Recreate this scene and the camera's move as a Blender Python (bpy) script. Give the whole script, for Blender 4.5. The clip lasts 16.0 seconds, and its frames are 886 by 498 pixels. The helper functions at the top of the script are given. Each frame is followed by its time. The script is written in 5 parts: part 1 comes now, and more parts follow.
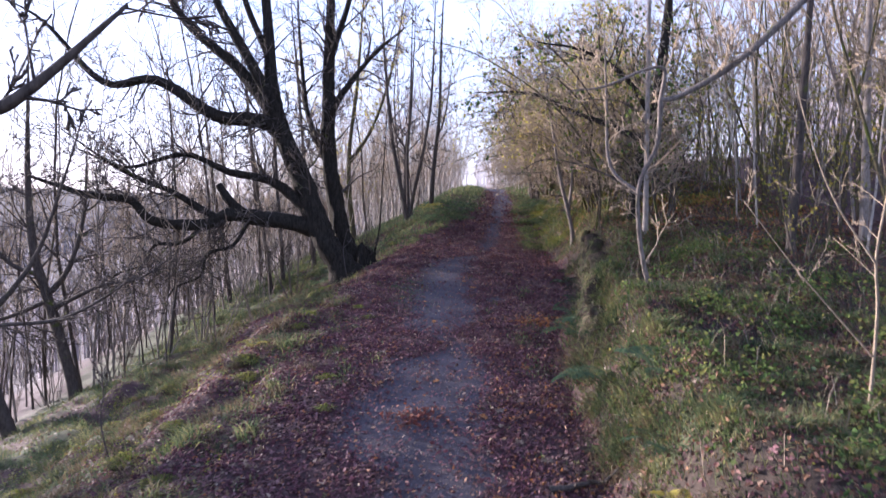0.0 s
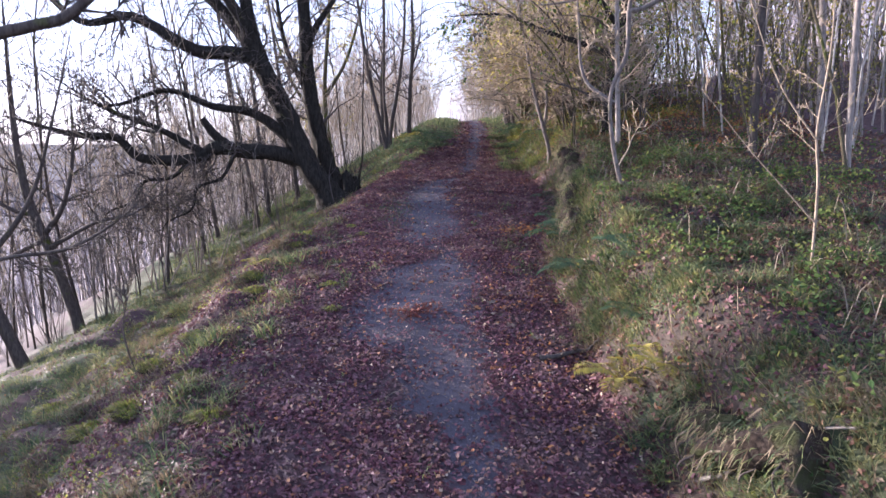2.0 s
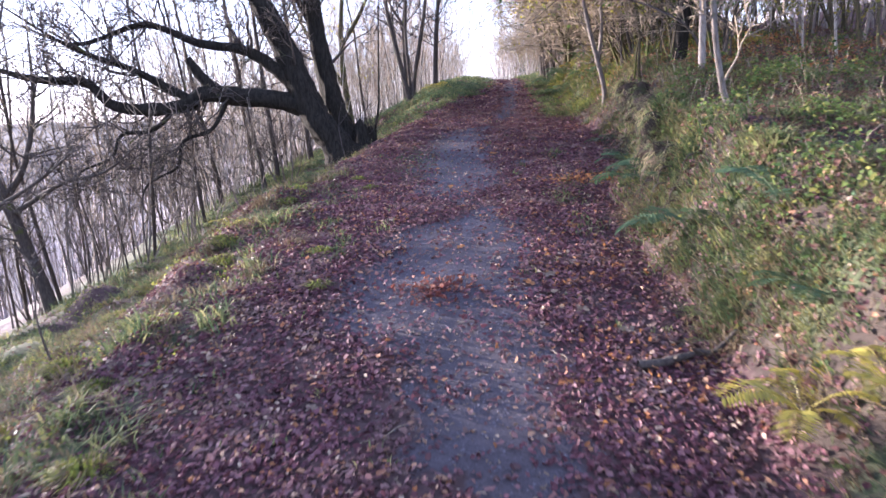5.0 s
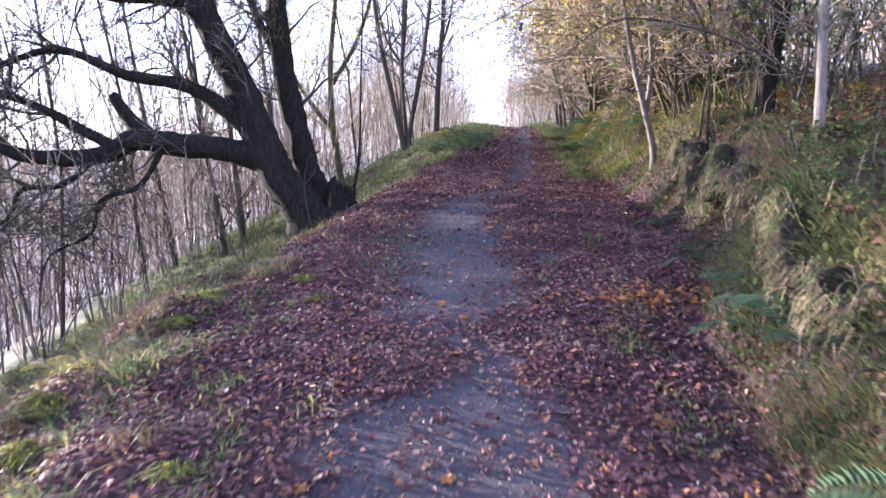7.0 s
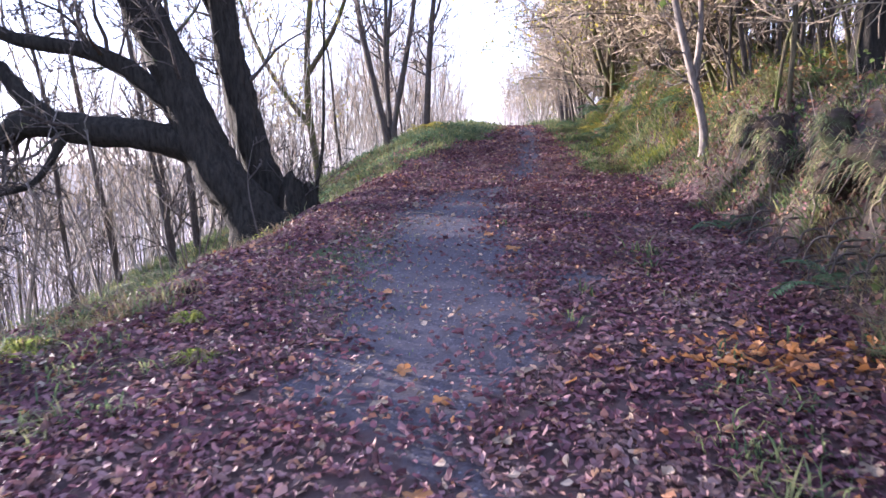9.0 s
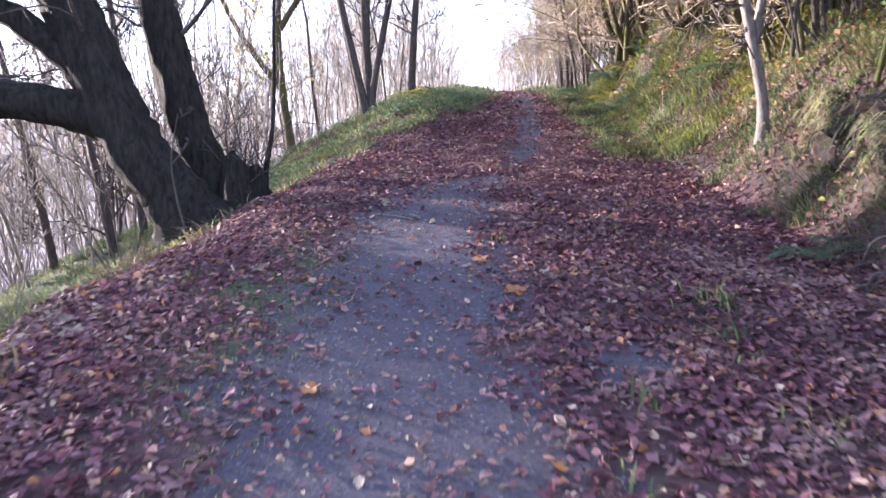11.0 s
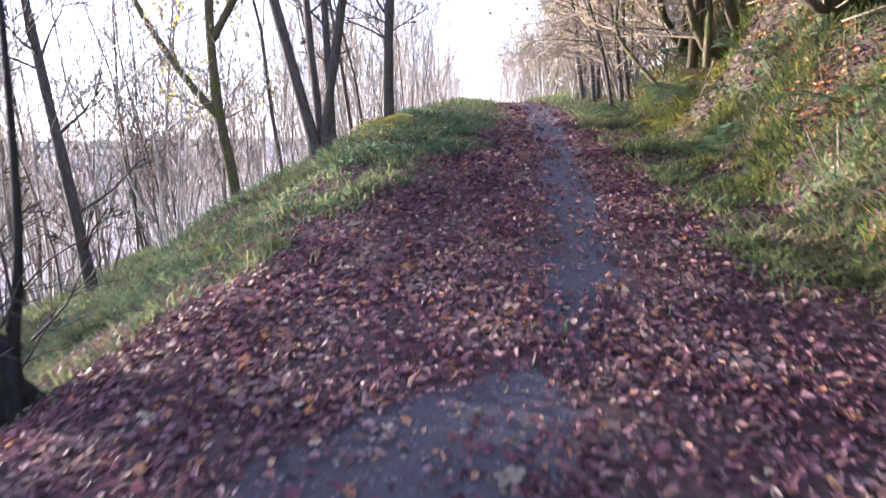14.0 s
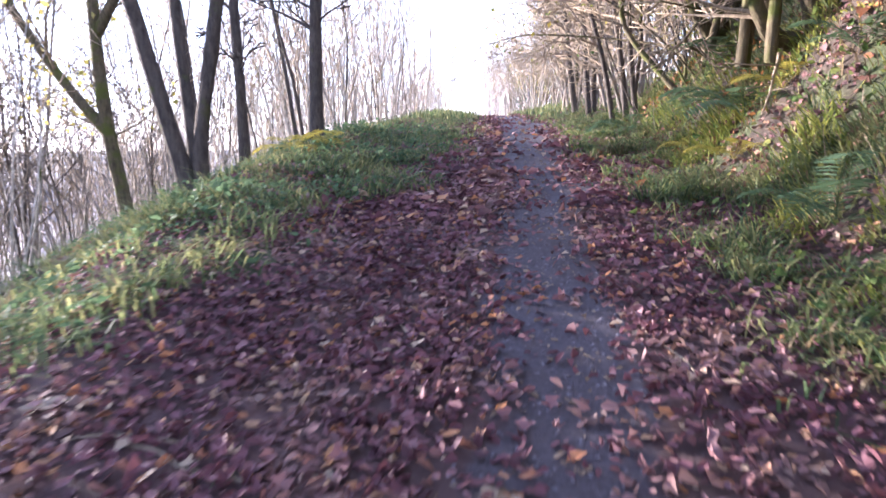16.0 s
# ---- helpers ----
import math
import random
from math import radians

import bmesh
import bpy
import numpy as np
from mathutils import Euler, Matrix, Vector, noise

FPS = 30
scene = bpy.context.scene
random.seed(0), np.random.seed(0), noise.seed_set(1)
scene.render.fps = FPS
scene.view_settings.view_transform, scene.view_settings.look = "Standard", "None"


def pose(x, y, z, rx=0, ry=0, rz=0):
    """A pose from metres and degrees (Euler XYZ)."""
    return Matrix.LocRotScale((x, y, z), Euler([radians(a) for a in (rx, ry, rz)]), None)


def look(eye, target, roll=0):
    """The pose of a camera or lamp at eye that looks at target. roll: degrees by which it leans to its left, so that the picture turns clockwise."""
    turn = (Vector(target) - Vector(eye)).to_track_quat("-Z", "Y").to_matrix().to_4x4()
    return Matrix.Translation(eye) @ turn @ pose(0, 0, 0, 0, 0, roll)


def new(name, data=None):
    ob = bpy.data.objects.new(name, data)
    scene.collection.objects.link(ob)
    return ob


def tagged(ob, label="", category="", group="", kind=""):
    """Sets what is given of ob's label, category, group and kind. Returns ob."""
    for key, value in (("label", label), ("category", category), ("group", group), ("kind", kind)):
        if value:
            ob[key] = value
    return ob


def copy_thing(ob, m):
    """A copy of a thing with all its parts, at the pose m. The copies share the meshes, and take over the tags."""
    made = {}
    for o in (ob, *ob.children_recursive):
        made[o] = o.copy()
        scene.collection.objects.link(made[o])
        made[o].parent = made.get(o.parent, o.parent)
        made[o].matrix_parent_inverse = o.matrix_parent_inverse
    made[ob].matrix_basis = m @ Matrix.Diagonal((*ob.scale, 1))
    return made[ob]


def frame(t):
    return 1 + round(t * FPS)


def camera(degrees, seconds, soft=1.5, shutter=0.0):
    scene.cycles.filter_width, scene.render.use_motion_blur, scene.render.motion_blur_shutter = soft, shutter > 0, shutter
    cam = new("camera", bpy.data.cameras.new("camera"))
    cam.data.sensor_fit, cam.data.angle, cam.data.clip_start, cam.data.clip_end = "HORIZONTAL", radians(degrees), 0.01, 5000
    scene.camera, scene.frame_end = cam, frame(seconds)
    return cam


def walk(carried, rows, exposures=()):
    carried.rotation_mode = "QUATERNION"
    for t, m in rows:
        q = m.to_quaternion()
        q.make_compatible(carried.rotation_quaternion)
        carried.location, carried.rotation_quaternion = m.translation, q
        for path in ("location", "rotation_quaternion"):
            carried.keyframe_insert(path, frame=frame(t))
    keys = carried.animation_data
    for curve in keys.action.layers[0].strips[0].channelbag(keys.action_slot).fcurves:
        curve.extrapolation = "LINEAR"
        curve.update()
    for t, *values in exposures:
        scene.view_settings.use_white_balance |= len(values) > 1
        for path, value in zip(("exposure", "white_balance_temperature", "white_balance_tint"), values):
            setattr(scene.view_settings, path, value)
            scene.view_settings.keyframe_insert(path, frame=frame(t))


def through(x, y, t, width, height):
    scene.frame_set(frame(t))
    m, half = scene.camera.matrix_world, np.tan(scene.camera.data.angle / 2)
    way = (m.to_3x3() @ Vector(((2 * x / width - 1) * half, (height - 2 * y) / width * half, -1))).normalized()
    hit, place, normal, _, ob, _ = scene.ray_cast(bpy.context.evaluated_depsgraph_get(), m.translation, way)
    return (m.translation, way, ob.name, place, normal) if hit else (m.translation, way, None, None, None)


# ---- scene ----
cam = camera(64.3, 16.0, shutter=0.5)
METRES, EYE, TILT, LEAN, TURN = 20.0, 2.6, -5.0, 0.0, 0.0
ROWS = [
    (0.0, 0.0, 0.0, 0.0, 0.0, 0.0, -0.0),
    (0.5, -0.0044, -0.0167, 0.0031, -0.74, -2.6, 2.54),
    (1.0, -0.008, -0.0289, 0.001, -1.29, -3.01, 2.84),
    (1.5, -0.0105, -0.0372, -0.0083, -1.71, -4.47, 3.21),
    (2.0, -0.0106, -0.038, -0.0186, -2.04, -5.08, 2.68),
    (2.5, -0.0097, -0.032, -0.0286, -1.74, -5.78, 2.1),
    (3.0, -0.0085, -0.0186, -0.0369, -0.97, -7.7, 1.96),
    (5.5, -0.0079, 0.1504, -0.0388, 0.52, -6.7, 3.61),
    (6.0, -0.0058, 0.1971, -0.032, 0.78, -5.52, 2.82),
    (6.5, -0.003, 0.2428, -0.0233, 0.84, -4.86, 1.98),
    (7.0, -0.001, 0.2868, -0.017, 0.82, -3.76, 1.92),
    (7.5, 0.0003, 0.327, -0.0151, 0.72, -3.34, 2.22),
    (8.0, 0.0017, 0.3632, -0.0172, 0.78, -2.87, 2.25),
    (8.5, 0.0033, 0.3939, -0.0207, 0.79, -2.74, 2.38),
    (9.0, 0.0056, 0.4181, -0.022, 0.71, -3.18, 2.21),
    (11.5, 0.0111, 0.5456, 0.0003, -0.04, -6.38, 1.43),
    (12.0, 0.0108, 0.5817, 0.0073, -0.08, -6.35, 2.8),
    (12.5, 0.0117, 0.6205, 0.0119, -0.02, -6.18, 2.87),
    (13.0, 0.0143, 0.6611, 0.0161, 0.14, -5.52, 2.82),
    (13.5, 0.0175, 0.7004, 0.022, 0.08, -5.85, 3.3),
    (14.0, 0.0227, 0.7383, 0.0329, 0.34, -5.67, 3.34),
    (14.5, 0.0281, 0.7754, 0.0416, 0.47, -5.38, 3.95),
    (15.0, 0.0351, 0.8128, 0.0451, 0.47, -5.65, 3.59),
    (15.5, 0.0427, 0.8506, 0.0459, 0.06, -5.91, 3.6),
    (16.0, 0.0503, 0.8878, 0.0476, -0.34, -4.75, 3.2),
]
walk(cam, [(t, pose(0, 0, EYE, TILT, LEAN, TURN) @ pose(METRES * x, METRES * y, METRES * z, 90 + pitch, roll, yaw)) for t, x, y, z, yaw, pitch, roll in ROWS],
     [(0.0, 2.17, 5100, 33), (2.0, 2.5, 5100, 32), (5.0, 2.9, 5100, 32), (8.0, 3.05, 5050, 33), (11.0, 3.35, 5100, 31), (13.0, 3.38, 5100, 29), (14.5, 3.25, 5100, 30), (15.5, 3.4, 5080, 31), (16.0, 3.5, 5080, 31)])

# ---- world, sun ----
SUN_AZ, SUN_EL = radians(-62), radians(9.0)      # azimuth from +y, to the right positive
world = bpy.data.worlds.new("sky")
scene.world = world
world.use_nodes = True
wn = world.node_tree
sky = wn.nodes.new("ShaderNodeTexSky")
sky.sky_type, sky.sun_disc = "NISHITA", False
sky.sun_elevation, sky.sun_rotation = SUN_EL, SUN_AZ
sky.air_density, sky.dust_density, sky.ozone_density = 1.0, 0.8, 2.0
wn.nodes["Background"].inputs["Strength"].default_value = 0.12
thin_cloud = wn.nodes.new("ShaderNodeHueSaturation")     # a hazy, whitish sky
thin_cloud.inputs["Saturation"].default_value, thin_cloud.inputs["Value"].default_value = 0.7, 1.5
veil = wn.nodes.new("ShaderNodeGamma")
veil.inputs["Gamma"].default_value = 0.5
wn.links.new(sky.outputs[0], veil.inputs["Color"])
wn.links.new(veil.outputs[0], thin_cloud.inputs["Color"])
wn.links.new(thin_cloud.outputs[0], wn.nodes["Background"].inputs[0])
sun_data = bpy.data.lights.new("sun", "SUN")
sun_data.energy, sun_data.angle, sun_data.color = 5.0, radians(2.2), (1.0, 0.83, 0.55)
sun = new("sun", sun_data)
to_sun = Vector((math.sin(SUN_AZ) * math.cos(SUN_EL), math.cos(SUN_AZ) * math.cos(SUN_EL), math.sin(SUN_EL)))
sun.matrix_world = look(to_sun * 60, (0, 0, 0))



# ---- materials ----
def material(name, rough=0.8, spec=0.3):
    m = bpy.data.materials.new(name)
    m.use_nodes = True
    b = m.node_tree.nodes["Principled BSDF"]
    b.inputs["Roughness"].default_value = rough
    b.inputs["Specular IOR Level"].default_value = spec
    return m, m.node_tree.nodes, m.node_tree.links, b


def ramp(n, l, source, stops):
    r = n.new("ShaderNodeValToRGB")
    e = r.color_ramp.elements
    while len(e) < len(stops):
        e.new(0.5)
    for k, (p, c) in enumerate(stops):
        e[k].position, e[k].color = p, (*c, 1)
    l.new(source, r.inputs[0])
    return r.outputs[0]


def noise_tex(n, l, scale, detail=4, rough=0.6, coord=None, stretch=None):
    t = n.new("ShaderNodeTexNoise")
    t.inputs["Scale"].default_value, t.inputs["Detail"].default_value, t.inputs["Roughness"].default_value = scale, detail, rough
    if coord is not None:
        if stretch:
            mp = n.new("ShaderNodeMapping")
            mp.inputs["Scale"].default_value = stretch
            l.new(coord, mp.inputs[0])
            coord = mp.outputs[0]
        l.new(coord, t.inputs["Vector"])
    return t.outputs["Fac"]


def mix(n, l, fac, a, b, kind="MIX"):
    m = n.new("ShaderNodeMix")
    m.data_type, m.blend_type = "RGBA", kind
    for sock, v in ((m.inputs[0], fac), (m.inputs[6], a), (m.inputs[7], b)):
        if isinstance(v, (int, float)):
            sock.default_value = v
        elif isinstance(v, tuple):
            sock.default_value = (*v, 1)
        else:
            l.new(v, sock)
    return m.outputs[2]


def bump(n, l, b, height, strength, dist):
    u = n.new("ShaderNodeBump")
    u.inputs["Strength"].default_value, u.inputs["Distance"].default_value = strength, dist
    l.new(height, u.inputs["Height"])
    l.new(u.outputs[0], b.inputs["Normal"])


def bark(name, dark, light, moss=0.0, scale=6.0, relief=0.02):
    m, n, l, b = material(name, 0.9, 0.12)
    c = n.new("ShaderNodeTexCoord").outputs["Object"]
    f = noise_tex(n, l, scale * 3, 6, 0.7, c, (1, 1, 0.25))
    g = noise_tex(n, l, scale * 0.35, 3, 0.6, c)
    col = ramp(n, l, f, [(0.3, dark), (0.62, light), (0.8, tuple(0.5 * (x + y) for x, y in zip(dark, light)))])
    if moss:
        col = mix(n, l, ramp(n, l, g, [(0.62 - 0.25 * moss, (0, 0, 0)), (0.75 - 0.2 * moss, (1, 1, 1))]), col, (0.075, 0.085, 0.02))
    l.new(col, b.inputs["Base Color"])
    bump(n, l, b, f, 0.8, relief)
    return m


def leafy(name, stops, rough=0.5, through=0.35, spec=0.35, patch=0.2):
    """Thin leaves: each island its own tint, a part of the light passes through."""
    m, n, l, b = material(name, rough, spec)
    r = n.new("ShaderNodeNewGeometry").outputs["Random Per Island"]
    c = n.new("ShaderNodeTexCoord").outputs["Object"]
    col = ramp(n, l, r, stops)
    v = noise_tex(n, l, 40, 3, 0.6, c)
    w = noise_tex(n, l, 0.9, 2, 0.5, c)
    w2 = noise_tex(n, l, 2.3, 3, 0.6, c)
    col = mix(n, l, ramp(n, l, v, [(0.3, (0.25, 0.25, 0.25)), (0.7, (0, 0, 0))]), col, (0.03, 0.025, 0.02))
    col = mix(n, l, ramp(n, l, w, [(0.35, (0.35, 0.35, 0.35)), (0.65, (0, 0, 0))]), col, tuple(x * 0.6 for x in stops[0][1]))
    col = mix(n, l, ramp(n, l, w2, [(0.5, (0, 0, 0)), (0.7, (patch, patch, patch))]), col, tuple(min(1, x * 1.1) for x in stops[-1][1]))
    l.new(col, b.inputs["Base Color"])
    t = n.new("ShaderNodeBsdfTranslucent")
    l.new(col, t.inputs["Color"])
    s = n.new("ShaderNodeMixShader")
    s.inputs[0].default_value = through
    l.new(b.outputs[0], s.inputs[1])
    l.new(t.outputs[0], s.inputs[2])
    l.new(s.outputs[0], n["Material Output"].inputs[0])
    return m


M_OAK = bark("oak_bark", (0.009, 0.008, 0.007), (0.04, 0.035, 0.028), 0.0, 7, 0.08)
M_DARK = bark("dark_bark", (0.032, 0.027, 0.024), (0.1, 0.083, 0.07), 0.12, 9)
M_GREY = bark("grey_bark", (0.12, 0.1, 0.085), (0.3, 0.26, 0.22), 0.15, 10)
M_PALE = bark("pale_bark", (0.22, 0.19, 0.16), (0.52, 0.47, 0.4), 0.1, 9)
M_MOSSY = bark("mossy_bark", (0.04, 0.034, 0.022), (0.12, 0.098, 0.058), 0.5, 9)
# bark of the distant woods, air haze put into its pale grey
M_FAR_HAZY = bark("hazy_far_bark", (0.22, 0.195, 0.205), (0.44, 0.4, 0.41), 0.0, 8)
M_HAZELBARK = bark("hazel_bark", (0.07, 0.058, 0.05), (0.2, 0.17, 0.145), 0.1, 10)
M_TWIG = bark("twig_bark", (0.12, 0.095, 0.068), (0.32, 0.255, 0.18), 0.0, 14)
M_BROWN = leafy("brown_leaves", [(0.0, (0.052, 0.02, 0.026)), (0.3, (0.118, 0.044, 0.054)), (0.62, (0.19, 0.08, 0.095)), (0.85, (0.262, 0.144, 0.15)), (0.94, (0.38, 0.16, 0.055)), (1.0, (0.5, 0.39, 0.28))], 0.68, 0.2, 0.22)
M_GRASS = leafy("grass_blades", [(0.0, (0.05, 0.08, 0.04)), (0.3, (0.088, 0.132, 0.058)), (0.6, (0.15, 0.195, 0.075)), (0.85, (0.25, 0.265, 0.1)), (1.0, (0.37, 0.33, 0.14))], 0.65, 0.45, 0.12, 0.5)
# mossy grass and herbs, the yellow of sunlight put into the colour
M_SUNLIT_LUSH = leafy("sunlit_mossy_grass", [(0.0, (0.1, 0.14, 0.03)), (0.5, (0.22, 0.26, 0.05)), (1.0, (0.4, 0.38, 0.08))], 0.6, 0.5, 0.12)
M_DRY = leafy("dry_grass", [(0.0, (0.1, 0.072, 0.038)), (0.5, (0.19, 0.14, 0.072)), (1.0, (0.31, 0.235, 0.13))], 0.6, 0.35, 0.3)
M_FERN = leafy("fern_green", [(0.0, (0.062, 0.112, 0.055)), (1.0, (0.135, 0.195, 0.095))], 0.7, 0.4, 0.12)
M_FERNY = leafy("fern_yellow", [(0.0, (0.3, 0.27, 0.04)), (1.0, (0.52, 0.43, 0.07))], 0.5, 0.4)
M_DRYLEAF = leafy("tan_leaves", [(0.0, (0.12, 0.08, 0.05)), (0.6, (0.21, 0.15, 0.1)), (1.0, (0.36, 0.28, 0.2))], 0.55, 0.2)
M_LITTER = leafy("bank_leaves", [(0.0, (0.06, 0.03, 0.024)), (0.5, (0.12, 0.058, 0.044)), (0.9, (0.2, 0.105, 0.075)), (1.0, (0.38, 0.22, 0.12))], 0.7, 0.2, 0.12)
# gold leaf colour, brightened so the patch at the bank foot looks sunlit
M_GOLD = leafy("gold_leaves", [(0.0, (0.26, 0.1, 0.035)), (1.0, (0.44, 0.21, 0.06))], 0.5, 0.35)
M_RUST = leafy("rust_leaves", [(0.0, (0.095, 0.03, 0.026)), (0.6, (0.17, 0.06, 0.045)), (1.0, (0.28, 0.12, 0.07))], 0.65, 0.25, 0.15)
M_STONE = bark("grey_stone", (0.06, 0.055, 0.065), (0.17, 0.155, 0.175), 0.0, 20)
M_LEAF = leafy("green_leaves", [(0.0, (0.055, 0.105, 0.03)), (0.7, (0.115, 0.16, 0.04)), (1.0, (0.27, 0.25, 0.06))], 0.7, 0.4, 0.1)
M_HAZEL = leafy("hazel_leaves", [(0.0, (0.14, 0.17, 0.03)), (0.5, (0.27, 0.27, 0.05)), (1.0, (0.45, 0.33, 0.06))], 0.65, 0.5, 0.12)
M_YLEAF = leafy("yellow_leaves", [(0.0, (0.3, 0.27, 0.05)), (1.0, (0.48, 0.4, 0.1))], 0.45, 0.5)



def moss_material():
    m, n, l, b = material("moss", 0.95, 0.1)
    c = n.new("ShaderNodeTexCoord").outputs["Object"]
    f = noise_tex(n, l, 45, 5, 0.7, c)
    l.new(ramp(n, l, f, [(0.3, (0.07, 0.08, 0.015)), (0.55, (0.16, 0.17, 0.03)), (0.75, (0.27, 0.25, 0.06))]), b.inputs["Base Color"])
    bump(n, l, b, f, 1.0, 0.02)
    return m


M_MOSS = moss_material()


def soil_material():
    """Crumbling dark earth bound with fine roots."""
    m, n, l, b = material("bank_soil", 0.95, 0.1)
    c = n.new("ShaderNodeTexCoord").outputs["Object"]
    f, e = noise_tex(n, l, 28, 6, 0.75, c), noise_tex(n, l, 4, 4, 0.6, c)
    col = ramp(n, l, f, [(0.3, (0.022, 0.016, 0.013)), (0.55, (0.06, 0.045, 0.034)), (0.8, (0.13, 0.1, 0.075))])
    l.new(mix(n, l, ramp(n, l, e, [(0.5, (0, 0, 0)), (0.62, (0.7, 0.7, 0.7))]), col, (0.055, 0.065, 0.022)), b.inputs["Base Color"])
    bump(n, l, b, f, 1.0, 0.03)
    return m


M_SOIL = soil_material()

# needles of the far spruces, lightened in colour to look hazed by distance
M_HAZY_SPRUCE = leafy("hazy_spruce_needles", [(0.0, (0.1, 0.13, 0.11)), (1.0, (0.18, 0.22, 0.18))], 0.7, 0.3, 0.1)

# ---- ground shape ----
PY = [-60, 0, 6.2, 9.2, 12.9, 14, 15.8, 18.2, 21, 25, 30, 43, 60, 120, 400]
PZ = [-8, -1.0, -0.28, 0.1, 0.5, 0.61, 0.66, 0.96, 1.32, 1.68, 1.95, 2.3, 2.45, 2.0, 1.0]
FY = [-30, 3.5, 4.8, 5.6, 7, 8.3, 9.5, 10.4, 11, 12, 13, 14.5, 16, 17, 18, 20, 24, 30, 43, 60, 120]
FX = [1.6, 1.6, 1.4, 1.45, 1.6, 1.55, 1.6, 1.75, 1.95, 2.3, 2.5, 2.6, 2.75, 2.65, 2.6, 2.8, 3.05, 3.6, 4.7, 6.1, 7.2]
WY = [-30, 6, 8.5, 9.5, 12, 15, 16.5, 18.5, 20, 22, 25, 30, 60]
WX = [1.4, 0.95, 0.85, 0.72, 0.8, 0.85, 1.0, 1.65, 1.5, 1.4, 1.4, 2.0, 3.0]
LY = [-30, 10, 11.5, 13, 14.5, 15.7, 17, 18.5, 20, 22, 24, 30, 43, 60, 120]
LX = [-2.1, -2.1, -1.85, -1.9, -1.9, -1.25, -1.05, -0.65, -0.5, -0.65, -0.8, -0.2, 0.9, 2.1, 2.8]


def soft_interp(v, xs, ys, w=1.2):
    v = np.asarray(v, float)
    return sum(np.interp(v + d * w, xs, ys) for d in (-1, -0.5, 0, 0.5, 1)) / 5


def waves(x, y, f, s):
    """A smooth irregular field of about -1 to 1, the same at every build."""
    a = np.sin(x * f * 1.0 + s) * np.cos(y * f * 1.13 + 2 * s) + 0.6 * np.sin((x + y) * f * 1.7 + 3 * s)
    return 0.5 * (a + 0.5 * np.sin((x - 0.7 * y) * f * 2.9 + s * 5))


def lumps(x, y, f, s):
    """Rounded, undirected unevenness of about -1 to 1."""
    out = 0.0
    for k in range(7):
        a, q = 2.399 * k + s, f * (0.75 + 0.13 * k)
        out = out + np.sin((x * math.cos(a) + y * math.sin(a)) * q + 1.7 * k * s + 0.8 * np.sin((y * math.cos(a) - x * math.sin(a)) * q * 0.6 + k))
    return out / 3.6


def ground_z(x, y):
    x, y = np.asarray(x, float), np.asarray(y, float)
    zc, foot, wide, edge = soft_interp(y, PY, PZ, 2), soft_interp(y, FY, FX, 0.7), soft_interp(y, WY, WX), soft_interp(y, LY, LX)
    foot = foot + 0.1 * waves(x * 0, y, 2.1, 1.3)
    upper = 0.1 + 0.12 * np.minimum(y, 19) + 0.075 * np.clip(y - 19, 0, 40) + 0.02 * np.clip(x - 4, 0, 8) + 0.06 * np.clip(x - 12, 0, 60)
    upper = np.maximum(upper, zc + 0.5)
    low = np.clip((y - 23) / 5, 0, 1)
    upper = upper * (1 - low) + low * (zc + 0.5 + 0.14 * np.clip(x - foot - 2, 0, 12))
    upper = upper + 0.85 * np.clip((y - 19.8) / 2.6, 0, 1) * np.clip((31 - y) / 6, 0, 1) * np.clip((x - foot) / 1.2, 0, 1) * np.clip((8.5 - x) / 3.5, 0, 1)
    k = np.clip((x - foot) / wide, 0, 1)
    k = 0.55 * k + 0.45 * k * k * (3 - 2 * k)
    z = zc + (upper - zc) * k
    d = np.clip(edge - x, 0, None)
    drop = 0.58 * d * d / (d + 0.6) - 0.2 * np.clip(d - 3, 0, None) + 0.08 * np.clip(d - 6.5, 0, 300)
    drop = np.where(drop > 14, 14 + 20 * (1 - np.exp(-(drop - 14) / 20)), drop)
    far = np.clip(-x - 160, 0, 900)
    z = z - drop + 0.05 * far * (0.9 + 0.2 * np.sin(y / 170.0 + 0.5)) + np.clip(far / 30, 0, 1) * (3.0 * waves(x, y, 0.11, 1.0) + 2.5 * waves(x, y, 0.31, 2.0))
    verge = np.exp(-((x - edge - 0.35) / 0.7) ** 2) * np.clip((y - 18.5) / 3, 0, 1) * 0.14
    off = np.clip(np.maximum((edge + 0.5 - x) / 1.0, (x - foot + 0.1) / 0.5), 0.12, 1)
    off = off * np.clip(1 - (np.abs(x) - 60) / 100, 0, 1)
    rough = 1 + 1.2 * np.clip((x - foot) / 0.8, 0, 1) * np.clip((y - 16) / 3, 0, 1) + 1.5 * np.clip((edge - x) / 0.6, 0, 1) * np.clip((17 - y) / 3, 0, 1) * np.clip((7 - (edge - x)) / 2, 0.3, 1)
    z = z + verge + off * rough * (0.07 * lumps(x, y, 1.9, 0.7) + 0.035 * lumps(x, y, 5.3, 2.1) + 0.035 * lumps(x, y, 3.3, 0.9))
    return z


def gz(x, y):
    return float(ground_z(x, y))


